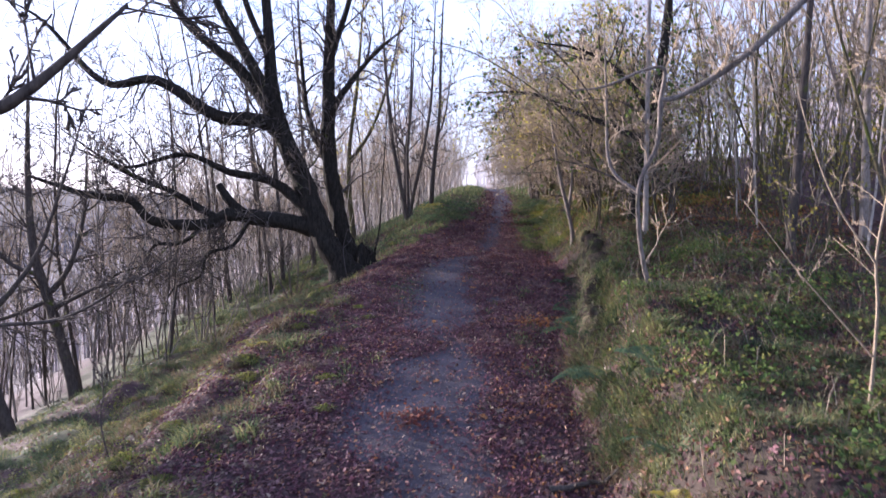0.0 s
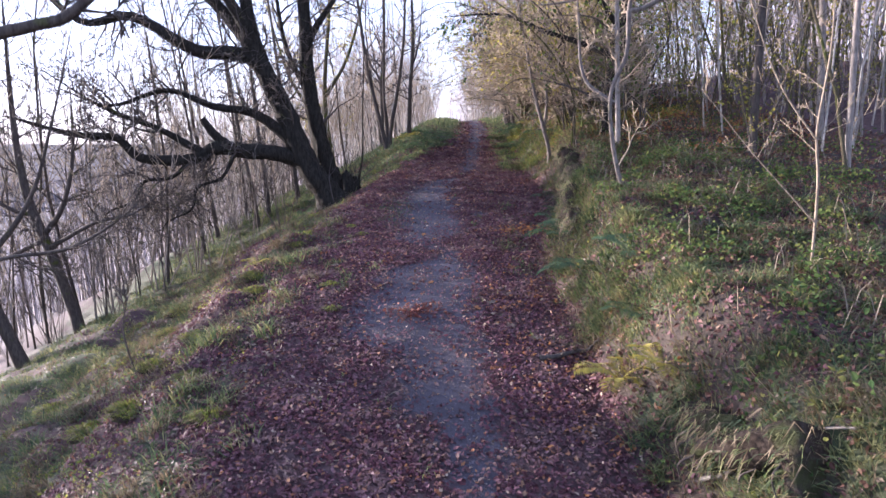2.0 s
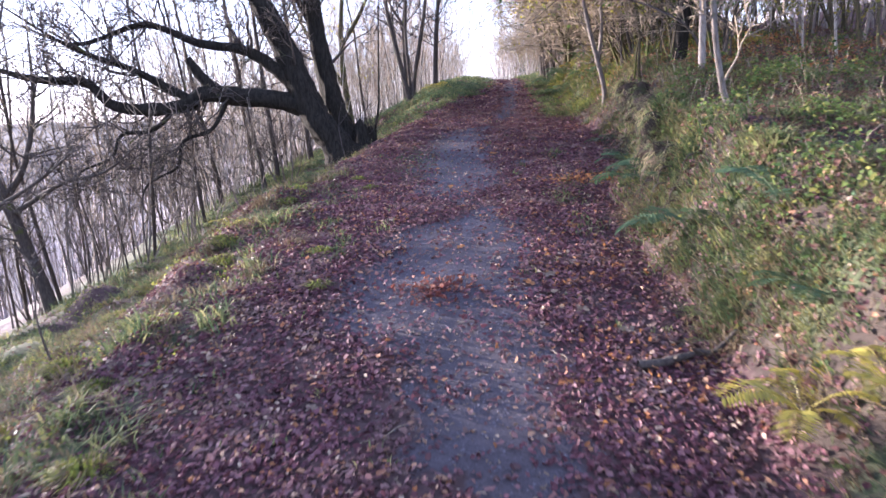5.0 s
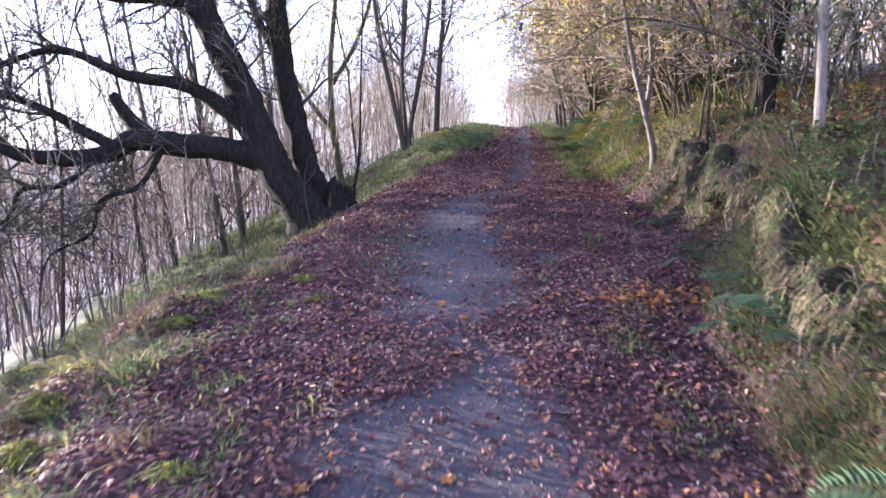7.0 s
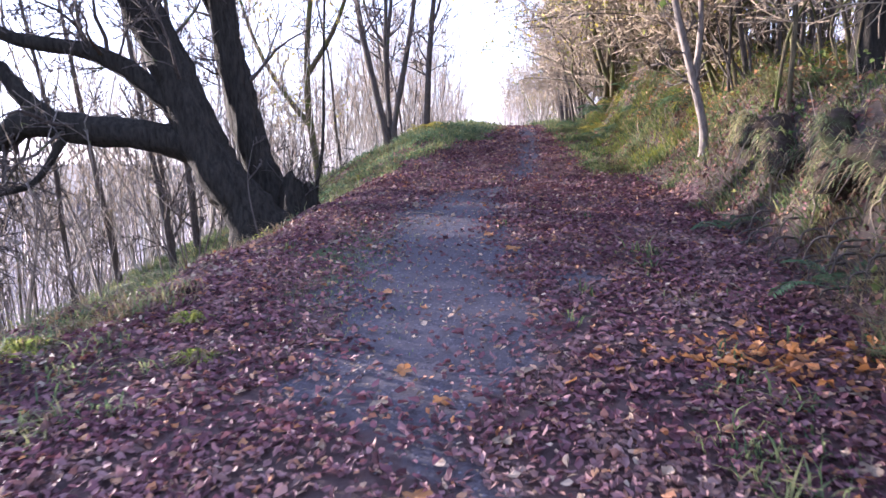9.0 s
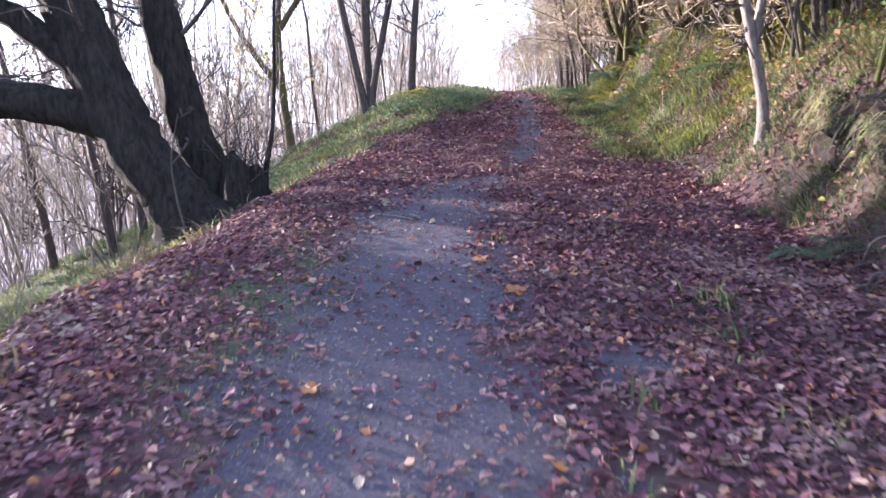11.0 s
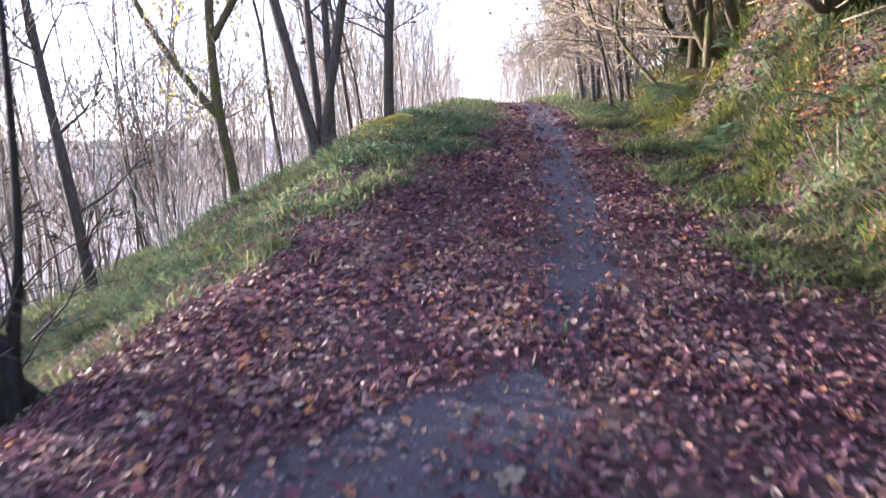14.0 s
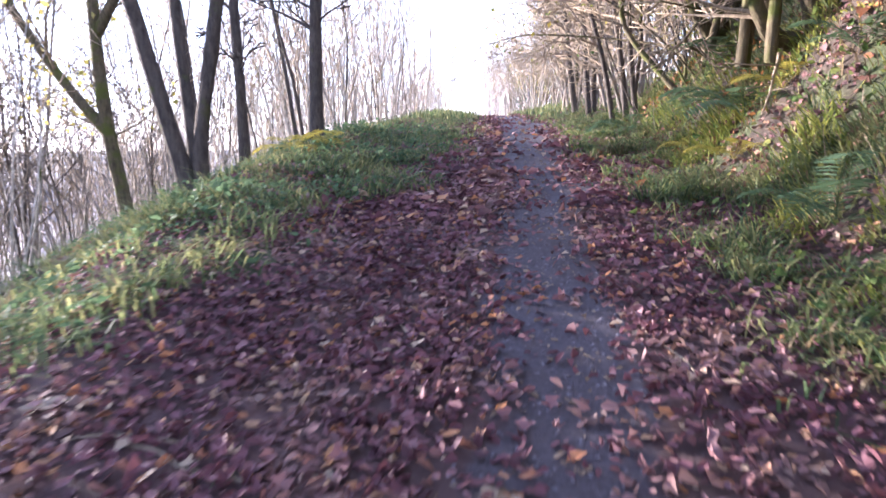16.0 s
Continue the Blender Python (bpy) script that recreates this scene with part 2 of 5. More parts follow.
def part(name, data, mat, parent=None, label="", smooth=True):
    """Links mesh data (verts, faces) as one object, under a thing or part if given."""
    if isinstance(data, bpy.types.Mesh):
        me = data
    else:
        me = bpy.data.meshes.new(name)
        me.from_pydata(data[0], [], data[1])
        me.materials.append(mat)
        if smooth:
            me.polygons.foreach_set("use_smooth", [True] * len(me.polygons))
    ob = new(name, me)
    if parent is not None:
        ob.parent = parent
    if label:
        ob["label"] = label
    return ob


# ---- ground sheet ----
def axis(stops):
    out = []
    for a, b, step in stops:
        out += list(np.arange(a, b, step))
    return np.array(out + [stops[-1][1]])


gx = axis([(-2600, -700, 120), (-700, -300, 20), (-300, -60, 8), (-60, -12, 1.5), (-12, -4, 0.25), (-4, 6, 0.13), (6, 14, 0.3), (14, 60, 2), (60, 900, 60)])
gy = axis([(-300, -20, 20), (-20, -2, 1), (-2, 28, 0.15), (28, 40, 0.3), (40, 70, 0.6), (70, 200, 4), (200, 700, 9), (700, 1600, 60)])
GX, GY = np.meshgrid(gx, gy)
GZ = ground_z(GX, GY)
nx, ny = len(gx), len(gy)
gv = np.stack([GX, GY, GZ], -1).reshape(-1, 3)
ii = (np.arange(ny - 1)[:, None] * nx + np.arange(nx - 1)[None]).ravel()
gf = np.stack([ii, ii + 1, ii + nx + 1, ii + nx], 1)


def ground_material():
    m, n, l, b = material("ground_soil", 0.9, 0.25)
    geo = n.new("ShaderNodeNewGeometry").outputs["Position"]
    at = n.new("ShaderNodeAttribute")
    at.attribute_name = "cover"
    sep = n.new("ShaderNodeSeparateColor")
    l.new(at.outputs["Color"], sep.inputs[0])
    fine, mid, big = noise_tex(n, l, 55, 6, 0.75, geo), noise_tex(n, l, 9, 5, 0.65, geo), noise_tex(n, l, 0.8, 4, 0.6, geo)
    grit = ramp(n, l, fine, [(0.3, (0.035, 0.03, 0.037)), (0.55, (0.077, 0.066, 0.079)), (0.78, (0.15, 0.132, 0.15))])
    litter = ramp(n, l, mid, [(0.3, (0.038, 0.022, 0.022)), (0.5, (0.075, 0.043, 0.042)), (0.7, (0.12, 0.072, 0.064))])
    green = ramp(n, l, mid, [(0.3, (0.035, 0.04, 0.02)), (0.6, (0.065, 0.082, 0.034)), (0.8, (0.12, 0.115, 0.055))])
    edge = n.new("ShaderNodeMath")
    edge.operation = "MULTIPLY_ADD"
    l.new(mid, edge.inputs[0])
    edge.inputs[1].default_value, edge.inputs[2].default_value = 0.7, -0.35

    def sharp(value):
        a = n.new("ShaderNodeMath")
        l.new(value, a.inputs[0])
        l.new(edge.outputs[0], a.inputs[1])
        return ramp(n, l, a.outputs[0], [(0.4, (0, 0, 0)), (0.6, (1, 1, 1))])

    col = mix(n, l, sharp(sep.outputs[0]), litter, grit)
    # bare bank earth, darkened further so its colour carries the bank's shade
    earth = ramp(n, l, mid, [(0.3, (0.024, 0.018, 0.014)), (0.55, (0.055, 0.041, 0.031)), (0.75, (0.1, 0.076, 0.055))])
    col = mix(n, l, sharp(sep.outputs[2]), col, earth)
    col = mix(n, l, sharp(sep.outputs[1]), col, green)
    # towards the valley the ground turns the hazy grey of distant woods, by colour
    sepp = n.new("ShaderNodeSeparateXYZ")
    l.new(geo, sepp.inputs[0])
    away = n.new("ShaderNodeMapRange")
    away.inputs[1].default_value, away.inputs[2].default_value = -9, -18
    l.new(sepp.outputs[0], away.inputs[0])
    hazy_crowns = ramp(n, l, noise_tex(n, l, 0.09, 8, 0.8, geo), [(0.35, (0.04, 0.035, 0.038)), (0.55, (0.08, 0.071, 0.075)), (0.7, (0.14, 0.127, 0.126))])
    col = mix(n, l, away.outputs[0], col, hazy_crowns)
    col = mix(n, l, ramp(n, l, big, [(0.35, (0.3, 0.3, 0.3)), (0.65, (0, 0, 0))]), col, (0.05, 0.035, 0.03))
    l.new(col, b.inputs["Base Color"])
    bump(n, l, b, fine, 0.7, 0.02)
    return m


# the trodden grit: its two edges along the path
TY = [-5, 3.6, 5.2, 5.6, 6.2, 6.7, 7.2, 7.8, 8.3, 9.1, 9.8, 10.2, 10.6, 11.0, 11.4, 12.3, 13.2, 14, 15, 16.1, 16.9, 17.3, 17.7, 18.2, 18.8, 19.4, 20.3, 22, 23, 24.1, 27, 28.5, 31, 43, 60]
TL = [-0.2, -0.1, -0.15, -0.55, -0.45, -0.6, -1.1, -1.3, -1.15, -0.82, -0.8, 0.0, 0.15, -0.2, -0.66, -0.68, -0.78, -0.88, -0.55, -0.6, -0.3, 0.0, 0.9, 0.98, 1.0, 1.1, 1.22, 1.38, 1.6, 1.65, 1.87, 2.0, 2.2, 2.9, 3.7]
TR = [0.4, 0.45, 0.42, 0.38, 0.5, 0.45, 0.42, 0.5, 0.52, 0.58, 0.7, 0.35, 0.2, 0.1, 0.45, 0.66, 0.62, 0.65, 0.66, 0.72, 0.82, 0.85, 1.0, 1.2, 1.36, 1.55, 1.64, 1.78, 2.1, 2.15, 2.4, 2.7, 3.1, 3.9, 4.8]


def path_mid(y):
    """The middle of the trodden grit, which the leaves bury in places."""
    return 0.5 * (np.interp(y, TY, TL) + np.interp(y, TY, TR))


def path_half(y):
    return 0.5 * (np.interp(y, TY, TR) - np.interp(y, TY, TL))


def grit(x, y):
    """How bare the path is: 1 grit, 0 buried under leaves."""
    w = waves(x, y, 3.1, 0.4) * 0.26 + waves(x, y, 8.0, 1.9) * 0.2 + lumps(x, y, 17.0, 0.5) * 0.14
    w = w - 1.7 * np.exp(-(((x + 0.33) / 0.22) ** 2 + ((y - 7.9) / 0.3) ** 2))
    w = w + 1.5 * np.exp(-((x + 1.4) / 0.5) ** 4) * np.clip((5.5 - y) / 0.5, 0, 1) + 1.2 * np.exp(-(((x - 1.02) / 0.2) ** 2 + ((y - 13.05) / 0.25) ** 2))
    return np.clip(np.interp(y, [17.5, 18.6], [0.48, 0.62]) + (path_half(y) - np.abs(x - path_mid(y))) / np.interp(y, [10, 12, 16.8, 18.2, 26], [0.6, 0.7, 0.7, 0.3, 0.4]) + w, 0, 1)


def grass(x, y, film=0.0):
    """How much grass covers the ground: the verges and banks, thin on the leaf floor of the wood."""
    edge, foot = soft_interp(y, LY, LX), soft_interp(y, FY, FX)
    side = np.interp(y, [-30, 10, 16, 17, 18, 19, 20.3, 21.2, 22, 22.6, 23.4, 26, 30, 43, 60], [-1.95, -1.85, -1.95, -1.6, -1.25, -0.6, 0.0, 0.3, 0.45, 0.75, 1.1, 1.4, 1.75, 2.6, 3.5])
    side = side + 0.25 * waves(x * 0, y, 2.7, 2.2) + 0.3 * waves(x, y, 3.3, 0.9)
    left = np.clip((side - x) / 0.5, 0, 1) * np.where(x > -3.6, np.interp(y, [16.5, 17.4, 19.3, 20.4], [1, 0.35, 0.4, 1]), 1)
    right = np.clip((x - foot + 0.05 + np.clip((y - 16.5) / 2, 0, 1) * 0.75) / 0.4, 0, 1) * np.clip(1 - (x - foot - 2.2) / 2.5, 0.1, 1)
    patch = np.exp(-(((x + 0.85) / 0.45) ** 2 + ((y - 14.4) / 2.2) ** 2)) * (0.5 + 0.5 * waves(x, y, 5.0, 0.7))
    w = waves(x, y, 1.7, 3.3) * 0.45 + waves(x, y, 4.6, 0.2) * 0.4
    far = np.clip(1 - (edge - 9 - x) / 6, 0.25, 1)
    worn = 1 - 0.7 * np.exp(-((y - 13.5) / 1.7) ** 2) * np.clip(1 - np.abs(x - foot - 0.3) / 0.6, 0, 1)
    upper = np.clip((x - foot - 0.9) / 0.8, 0, 1)
    right = right * worn * (1 - np.where(y > 17, 0.2, np.where(y < 11, 0.2, 0.5)) * upper) * np.interp(y, [4, 7, 9, 12, 13, 16, 17.5], [1.0, 1.0, 1.0, 0.85, 0.4, 0.45, 1.0])
    right = right * np.clip(0.75 + 0.9 * waves(x, y, 2.6, 1.1) + 0.5 * waves(x, y, 6.1, 0.6), 0.3, 1.2)
    d = side - x
    strip = np.where((y < 17) & (d > 1.1) & (d < 2.3), 0.3, 1.0)
    return np.clip((left * far * strip + right) * (0.56 + 0.15 * np.clip((y - 17) / 2, 0, 1) + w * np.clip((22 - y) / 4, 0.5, 1)) + patch * film, 0, 1)


me = bpy.data.meshes.new("ground")
me.from_pydata(gv.tolist(), [], gf.tolist())
me.polygons.foreach_set("use_smooth", [True] * len(me.polygons))
# mask of the bank, where the ground takes the dark earth with painted shade
BANK = np.clip((GX - soft_interp(GY, FY, FX, 0.7) + 0.02) / 0.25, 0, 1) * np.clip((9 - GX) / 3, 0, 1)
cov = np.stack([grit(GX, GY), grass(GX, GY, 1.0), BANK, GX * 0 + 1], -1).reshape(-1)
me.color_attributes.new("cover", "FLOAT_COLOR", "POINT").data.foreach_set("color", cov.astype(np.float32))
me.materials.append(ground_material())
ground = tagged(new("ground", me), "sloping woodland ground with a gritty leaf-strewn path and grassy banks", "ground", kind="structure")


# ---- trees ----
class Buf:
    """Collects tubes and leaves for one mesh."""

    def __init__(self):
        self.v, self.f = [], []

    def tube(self, pts, radii, sides):
        base, n = len(self.v), len(pts)
        pts = [Vector(p) for p in pts]
        side = None
        for k in range(n):
            way = (pts[min(k + 1, n - 1)] - pts[max(k - 1, 0)]).normalized()
            if side is None:
                side = way.cross(Vector((0.3, 0.9, 0.1)) if abs(way.z) > 0.5 else Vector((0, 0, 1))).normalized()
            side = (side - way * side.dot(way)).normalized()
            up = way.cross(side)
            for s in range(sides):
                a = 2 * math.pi * s / sides
                q = pts[k] + (side * math.cos(a) + up * math.sin(a)) * radii[k]
                self.v.append((q.x, q.y, q.z))
        for k in range(n - 1):
            for s in range(sides):
                a, b = base + k * sides + s, base + k * sides + (s + 1) % sides
                self.f.append((a, b, b + sides, a + sides))
        self.f.append(tuple(base + (n - 1) * sides + s for s in range(sides)))

    def leaf(self, p, way, up, length, width):
        """A leaf of two halves folded along its rib."""
        s = way.cross(up).normalized() * width * 0.5
        mid, tip = p + way * length * 0.45, p + way * length
        lift = up * width * 0.2
        b = len(self.v)
        for q in (p, mid + s + lift, tip, mid - s + lift):
            self.v.append((q.x, q.y, q.z))
        self.f += [(b, b + 1, b + 2), (b, b + 2, b + 3)]

    def data(self):
        return self.v, self.f


def rand_dir(rnd):
    while True:
        v = Vector((rnd.uniform(-1, 1), rnd.uniform(-1, 1), rnd.uniform(-1, 1)))
        if 0.1 < v.length < 1:
            return v.normalized()


def grow(rnd, wood, twig, start, way, length, r, level, opt):
    """One limb with its side shoots, down to twigs. opt: bend, lift, shoots, shrink, angle, sides, leaves."""
    n = max(3, min(7, int(length / opt.get("seg", 0.45)) + 2))
    pts, radii, d = [start.copy()], [r], way.normalized()
    for k in range(1, n):
        d = (d + rand_dir(rnd) * opt["bend"] + Vector((0, 0, opt["lift"])) / n).normalized()
        pts.append(pts[-1] + d * length / (n - 1))
        radii.append(max(r * (1 - 0.82 * k / (n - 1)), opt.get("tip", 0.009)))
    sides = 7 if r > 0.06 else 5 if r > 0.02 else 3
    (wood if r > opt.get("thick", 0.02) else twig).tube(pts, radii, sides)
    if level <= 0:
        return pts
    for _ in range(opt["shoots"][min(level, len(opt["shoots"]) - 1)]):
        f = rnd.uniform(opt.get("from", 0.25), 1.0) * (n - 1)
        k = min(int(f), n - 2)
        p = pts[k].lerp(pts[k + 1], f - k)
        ax = (pts[k + 1] - pts[k]).normalized()
        side = ax.cross(rand_dir(rnd)).normalized()
        ang = radians(rnd.uniform(*opt["angle"]))
        go = ax * math.cos(ang) + side * math.sin(ang)
        rr = radii[k] * rnd.uniform(0.35, 0.6)
        grow(rnd, wood, twig, p, go, length * rnd.uniform(*opt["shrink"]) * (1.15 - 0.5 * f / (n - 1)), max(rr, opt.get("tip", 0.009)), level - 1, opt)
    return pts


def add_leaves(rnd, buf, centre, spread, count, size):
    for _ in range(count):
        p = Vector(centre) + Vector((rnd.gauss(0, spread[0]), rnd.gauss(0, spread[1]), rnd.gauss(0, spread[2])))
        w = (rand_dir(rnd) + Vector((0, 0, -0.4))).normalized()
        u = rand_dir(rnd)
        s = size * rnd.uniform(0.6, 1.3)
        buf.leaf(p, w, (u - w * u.dot(w)).normalized(), s, s * 0.8)


def tree(name, wood, twig, m_wood, m_twig, leaves=None, m_leaf=None):
    root = new(name)
    part("trunk", wood.data(), m_wood, root)
    part("crown", twig.data(), m_twig, root)
    if leaves is not None and leaves.v:
        part("leaves", leaves.data(), m_leaf, root)
    return root


def pole(seed, height, r, m_wood, name, lean=0.05, shoots=(0, 3, 16), bend=0.09, start=0.3):
    """A slender woodland tree drawn up towards the light."""
    rnd = random.Random(seed)
    wood, twig = Buf(), Buf()
    opt = dict(bend=bend, lift=0.25, shoots=shoots, shrink=(0.16, 0.36), angle=(20, 55), seg=height / 6, thick=r * 0.45, **{"from": start})
    grow(rnd, wood, twig, Vector((0, 0, -0.15)), Vector((rnd.uniform(-lean, lean), rnd.uniform(-lean, lean), 1)), height, r, 2, opt)
    return tree(name, wood, twig, m_wood, M_TWIG)


def coppice(seed, height, r, stems, m_wood, name, splay=0.35, shoots=(0, 2, 5), leaves=0):
    """Several stems from one stool."""
    rnd = random.Random(seed)
    wood, twig = Buf(), Buf()
    for k in range(stems):
        a = 2 * math.pi * (k + rnd.random() * 0.6) / stems
        h = height * rnd.uniform(0.65, 1.05)
        opt = dict(bend=0.1, lift=0.3, shoots=shoots, shrink=(0.16, 0.36), angle=(20, 60), seg=h / 6, thick=r * 0.4, **{"from": 0.25})
        s = splay * rnd.uniform(0.4, 1.2)
        grow(rnd, wood, twig, Vector((math.cos(a) * 0.12, math.sin(a) * 0.12, -0.12)), Vector((math.cos(a) * s, math.sin(a) * s, 1)), h, r * rnd.uniform(0.6, 1.1), 2, opt)
    leaf = Buf()
    for k in range(leaves):
        add_leaves(rnd, leaf, rnd.choice(twig.v or wood.v), (0.15, 0.12, 0.1), 1, 0.1)
    return tree(name, wood, twig, m_wood, M_TWIG, leaf, M_HAZEL)


def stand(ob, x, y, turn=0.0, size=1.0, lean=(0.0, 0.0), sink=0.0):
    return pose(x, y, gz(x, y) - sink, lean[0], lean[1], turn) @ Matrix.Scale(size, 4)


def place(proto, x, y, turn=0.0, size=1.0, lean=(0.0, 0.0)):
    m = stand(proto, x, y, turn, size, lean)
    ob = copy_thing(proto, m)
    ob.scale = (size,) * 3
    return ob


# ---- the great two-stemmed tree on the edge of the path ----
def smooth_line(pts, per=4):
    """Catmull-Rom through points (x, y, z, r)."""
    p = [np.array(q, float) for q in pts]
    p = [2 * p[0] - p[1]] + p + [2 * p[-1] - p[-2]]
    out = []
    for k in range(1, len(p) - 2):
        for j in range(per):
            t = j / per
            out.append(0.5 * (2 * p[k] + (p[k + 1] - p[k - 1]) * t + (2 * p[k - 1] - 5 * p[k] + 4 * p[k + 1] - p[k + 2]) * t * t + (3 * p[k] - p[k - 1] - 3 * p[k + 1] + p[k + 2]) * t ** 3))
    out.append(p[-2])
    return out


def limb_mesh(rnd, pts, sides, rough=0.06):
    """A limb with a knotty, uneven surface."""
    line = smooth_line(pts, 5)
    b = Buf()
    b.tube([q[:3] for q in line], [max(q[3], 0.004) for q in line], sides)
    n = len(line)
    for k in range(n):
        r = line[k][3] * rough
        for s in range(sides):
            v = b.v[k * sides + s]
            b.v[k * sides + s] = tuple(c + rnd.uniform(-r, r) for c in v)
    return b, line


def sprout(rnd, twig, line, per_metre, length, opt, level=2, start=0.3, up=0.15):
    """Side shoots along a limb's line, ending in twigs."""
    total = sum(np.linalg.norm(line[k + 1][:3] - line[k][:3]) for k in range(len(line) - 1))
    for _ in range(int(total * per_metre)):
        f = rnd.uniform(start, 1) * (len(line) - 1)
        k = min(int(f), len(line) - 2)
        q = line[k] + (line[k + 1] - line[k]) * (f - k)
        ax = Vector(line[k + 1][:3] - line[k][:3]).normalized()
        side = ax.cross(rand_dir(rnd)).normalized()
        go = (ax * rnd.uniform(0.2, 1.0) + side + Vector((0, 0, up))).normalized()
        size = length * rnd.uniform(0.4, 1.2) * (1.1 - 0.4 * f / len(line))
        grow(rnd, twig, twig, Vector(q[:3]), go, size, max(min(q[3] * 0.55, 0.008 + 0.014 * size), opt["tip"] * 1.3), level, opt)


GNARLED = dict(bend=0.34, lift=0.15, shoots=(0, 4, 5), shrink=(0.3, 0.6), angle=(25, 70), seg=0.22, thick=9.0, tip=0.008)

OAK_LIMBS = [
    ("trunk", 18, 0.15, [(-2.3, 17.2, 0.3, 0.46), (-2.45, 17.2, 0.7, 0.34), (-2.78, 17.2, 1.2, 0.28), (-3.05, 17.2, 1.8, 0.27), (-3.35, 17.2, 2.7, 0.24), (-3.85, 17.1, 4.0, 0.21), (-4.0, 17.0, 5.0, 0.15), (-4.1, 17.0, 7.0, 0.1), (-4.4, 16.9, 9.6, 0.03)]),
    ("second_stem", 18, 0.15, [(-2.15, 17.9, 0.4, 0.36), (-2.33, 17.9, 0.9, 0.24), (-2.52, 17.9, 1.4, 0.21), (-2.68, 17.9, 2.2, 0.2), (-2.8, 17.85, 3.2, 0.18), (-2.82, 17.8, 4.4, 0.16), (-2.7, 17.7, 7.0, 0.1), (-2.5, 17.6, 10.0, 0.03)]),
    ("limb", 9, 0.12, [(-3.1, 17.25, 1.6, 0.22), (-3.6, 17.1, 1.75, 0.2), (-4.3, 17.0, 1.85, 0.19), (-5.0, 16.9, 1.95, 0.17), (-5.6, 16.8, 1.72, 0.14), (-6.7, 16.6, 1.8, 0.11), (-7.2, 16.5, 2.3, 0.09), (-8.1, 16.4, 2.42, 0.07), (-9.5, 16.2, 2.9, 0.02)]),
    ("broken_limb", 8, 0.12, [(-4.7, 16.95, 1.95, 0.13), (-5.05, 16.9, 2.3, 0.11), (-5.28, 16.9, 2.66, 0.085)]),
    ("limb", 9, 0.10, [(-3.6, 17.15, 3.4, 0.2), (-3.85, 17.08, 3.85, 0.19), (-4.3, 17.0, 4.15, 0.17), (-5.3, 16.9, 4.26, 0.15), (-6.6, 16.8, 5.05, 0.11), (-7.8, 16.7, 5.0, 0.08), (-9.0, 16.6, 6.3, 0.04), (-9.8, 16.5, 6.8, 0.012)]),
    ("limb", 8, 0.10, [(-3.9, 17.05, 4.2, 0.17), (-4.8, 17.2, 5.35, 0.14), (-5.9, 17.3, 6.3, 0.1), (-6.5, 17.4, 7.1, 0.07), (-7.3, 17.5, 8.4, 0.015)]),
    ("limb", 8, 0.10, [(-3.95, 17.0, 4.5, 0.15), (-4.5, 16.7, 5.6, 0.12), (-5.2, 16.5, 7.0, 0.07), (-5.9, 16.3, 8.8, 0.015)]),
    ("limb", 8, 0.12, [(-3.1, 17.2, 1.85, 0.19), (-3.45, 17.15, 2.25, 0.15), (-4.1, 17.0, 2.75, 0.11), (-5.0, 16.8, 2.95, 0.085), (-6.0, 16.7, 3.35, 0.06), (-7.3, 16.6, 3.05, 0.035), (-8.4, 16.5, 3.5, 0.012)]),
    ("limb", 7, 0.12, [(-5.3, 16.85, 1.85, 0.09), (-6.3, 16.6, 2.5, 0.07), (-7.4, 16.5, 3.0, 0.04), (-8.6, 16.3, 3.9, 0.012)]),
    ("limb", 7, 0.12, [(-5.6, 16.8, 1.72, 0.06), (-6.1, 16.7, 1.3, 0.045), (-6.7, 16.6, 1.25, 0.04), (-6.95, 16.5, 0.8, 0.032), (-7.6, 16.45, 0.55, 0.022), (-7.7, 16.4, 0.0, 0.008)]),
    ("limb", 7, 0.12, [(-4.6, 16.95, 1.8, 0.055), (-4.9, 16.7, 1.25, 0.042), (-5.45, 16.5, 1.05, 0.035), (-5.6, 16.4, 0.55, 0.028), (-6.2, 16.3, 0.25, 0.02), (-6.4, 16.2, -0.3, 0.008)]),
    ("limb", 7, 0.10, [(-2.82, 17.82, 3.9, 0.12), (-2.75, 17.7, 4.4, 0.1), (-2.2, 17.7, 5.2, 0.07), (-1.6, 17.8, 5.9, 0.05), (-0.9, 17.9, 6.5, 0.012)]),
    ("limb", 7, 0.10, [(-2.76, 17.86, 2.7, 0.1), (-2.87, 17.85, 3.2, 0.08), (-3.3, 17.8, 4.3, 0.06), (-3.5, 18.0, 5.8, 0.04), (-3.6, 18.1, 7.6, 0.012)]),
    ("limb", 7, 0.10, [(-2.78, 17.77, 5.2, 0.11), (-2.7, 17.6, 5.7, 0.09), (-2.2, 17.3, 7.0, 0.06), (-1.7, 17.1, 8.8, 0.012)]),
    ("limb", 7, 0.10, [(-4.05, 17.0, 5.6, 0.09), (-4.7, 17.2, 7.2, 0.06), (-4.9, 17.3, 9.2, 0.012)]),
]


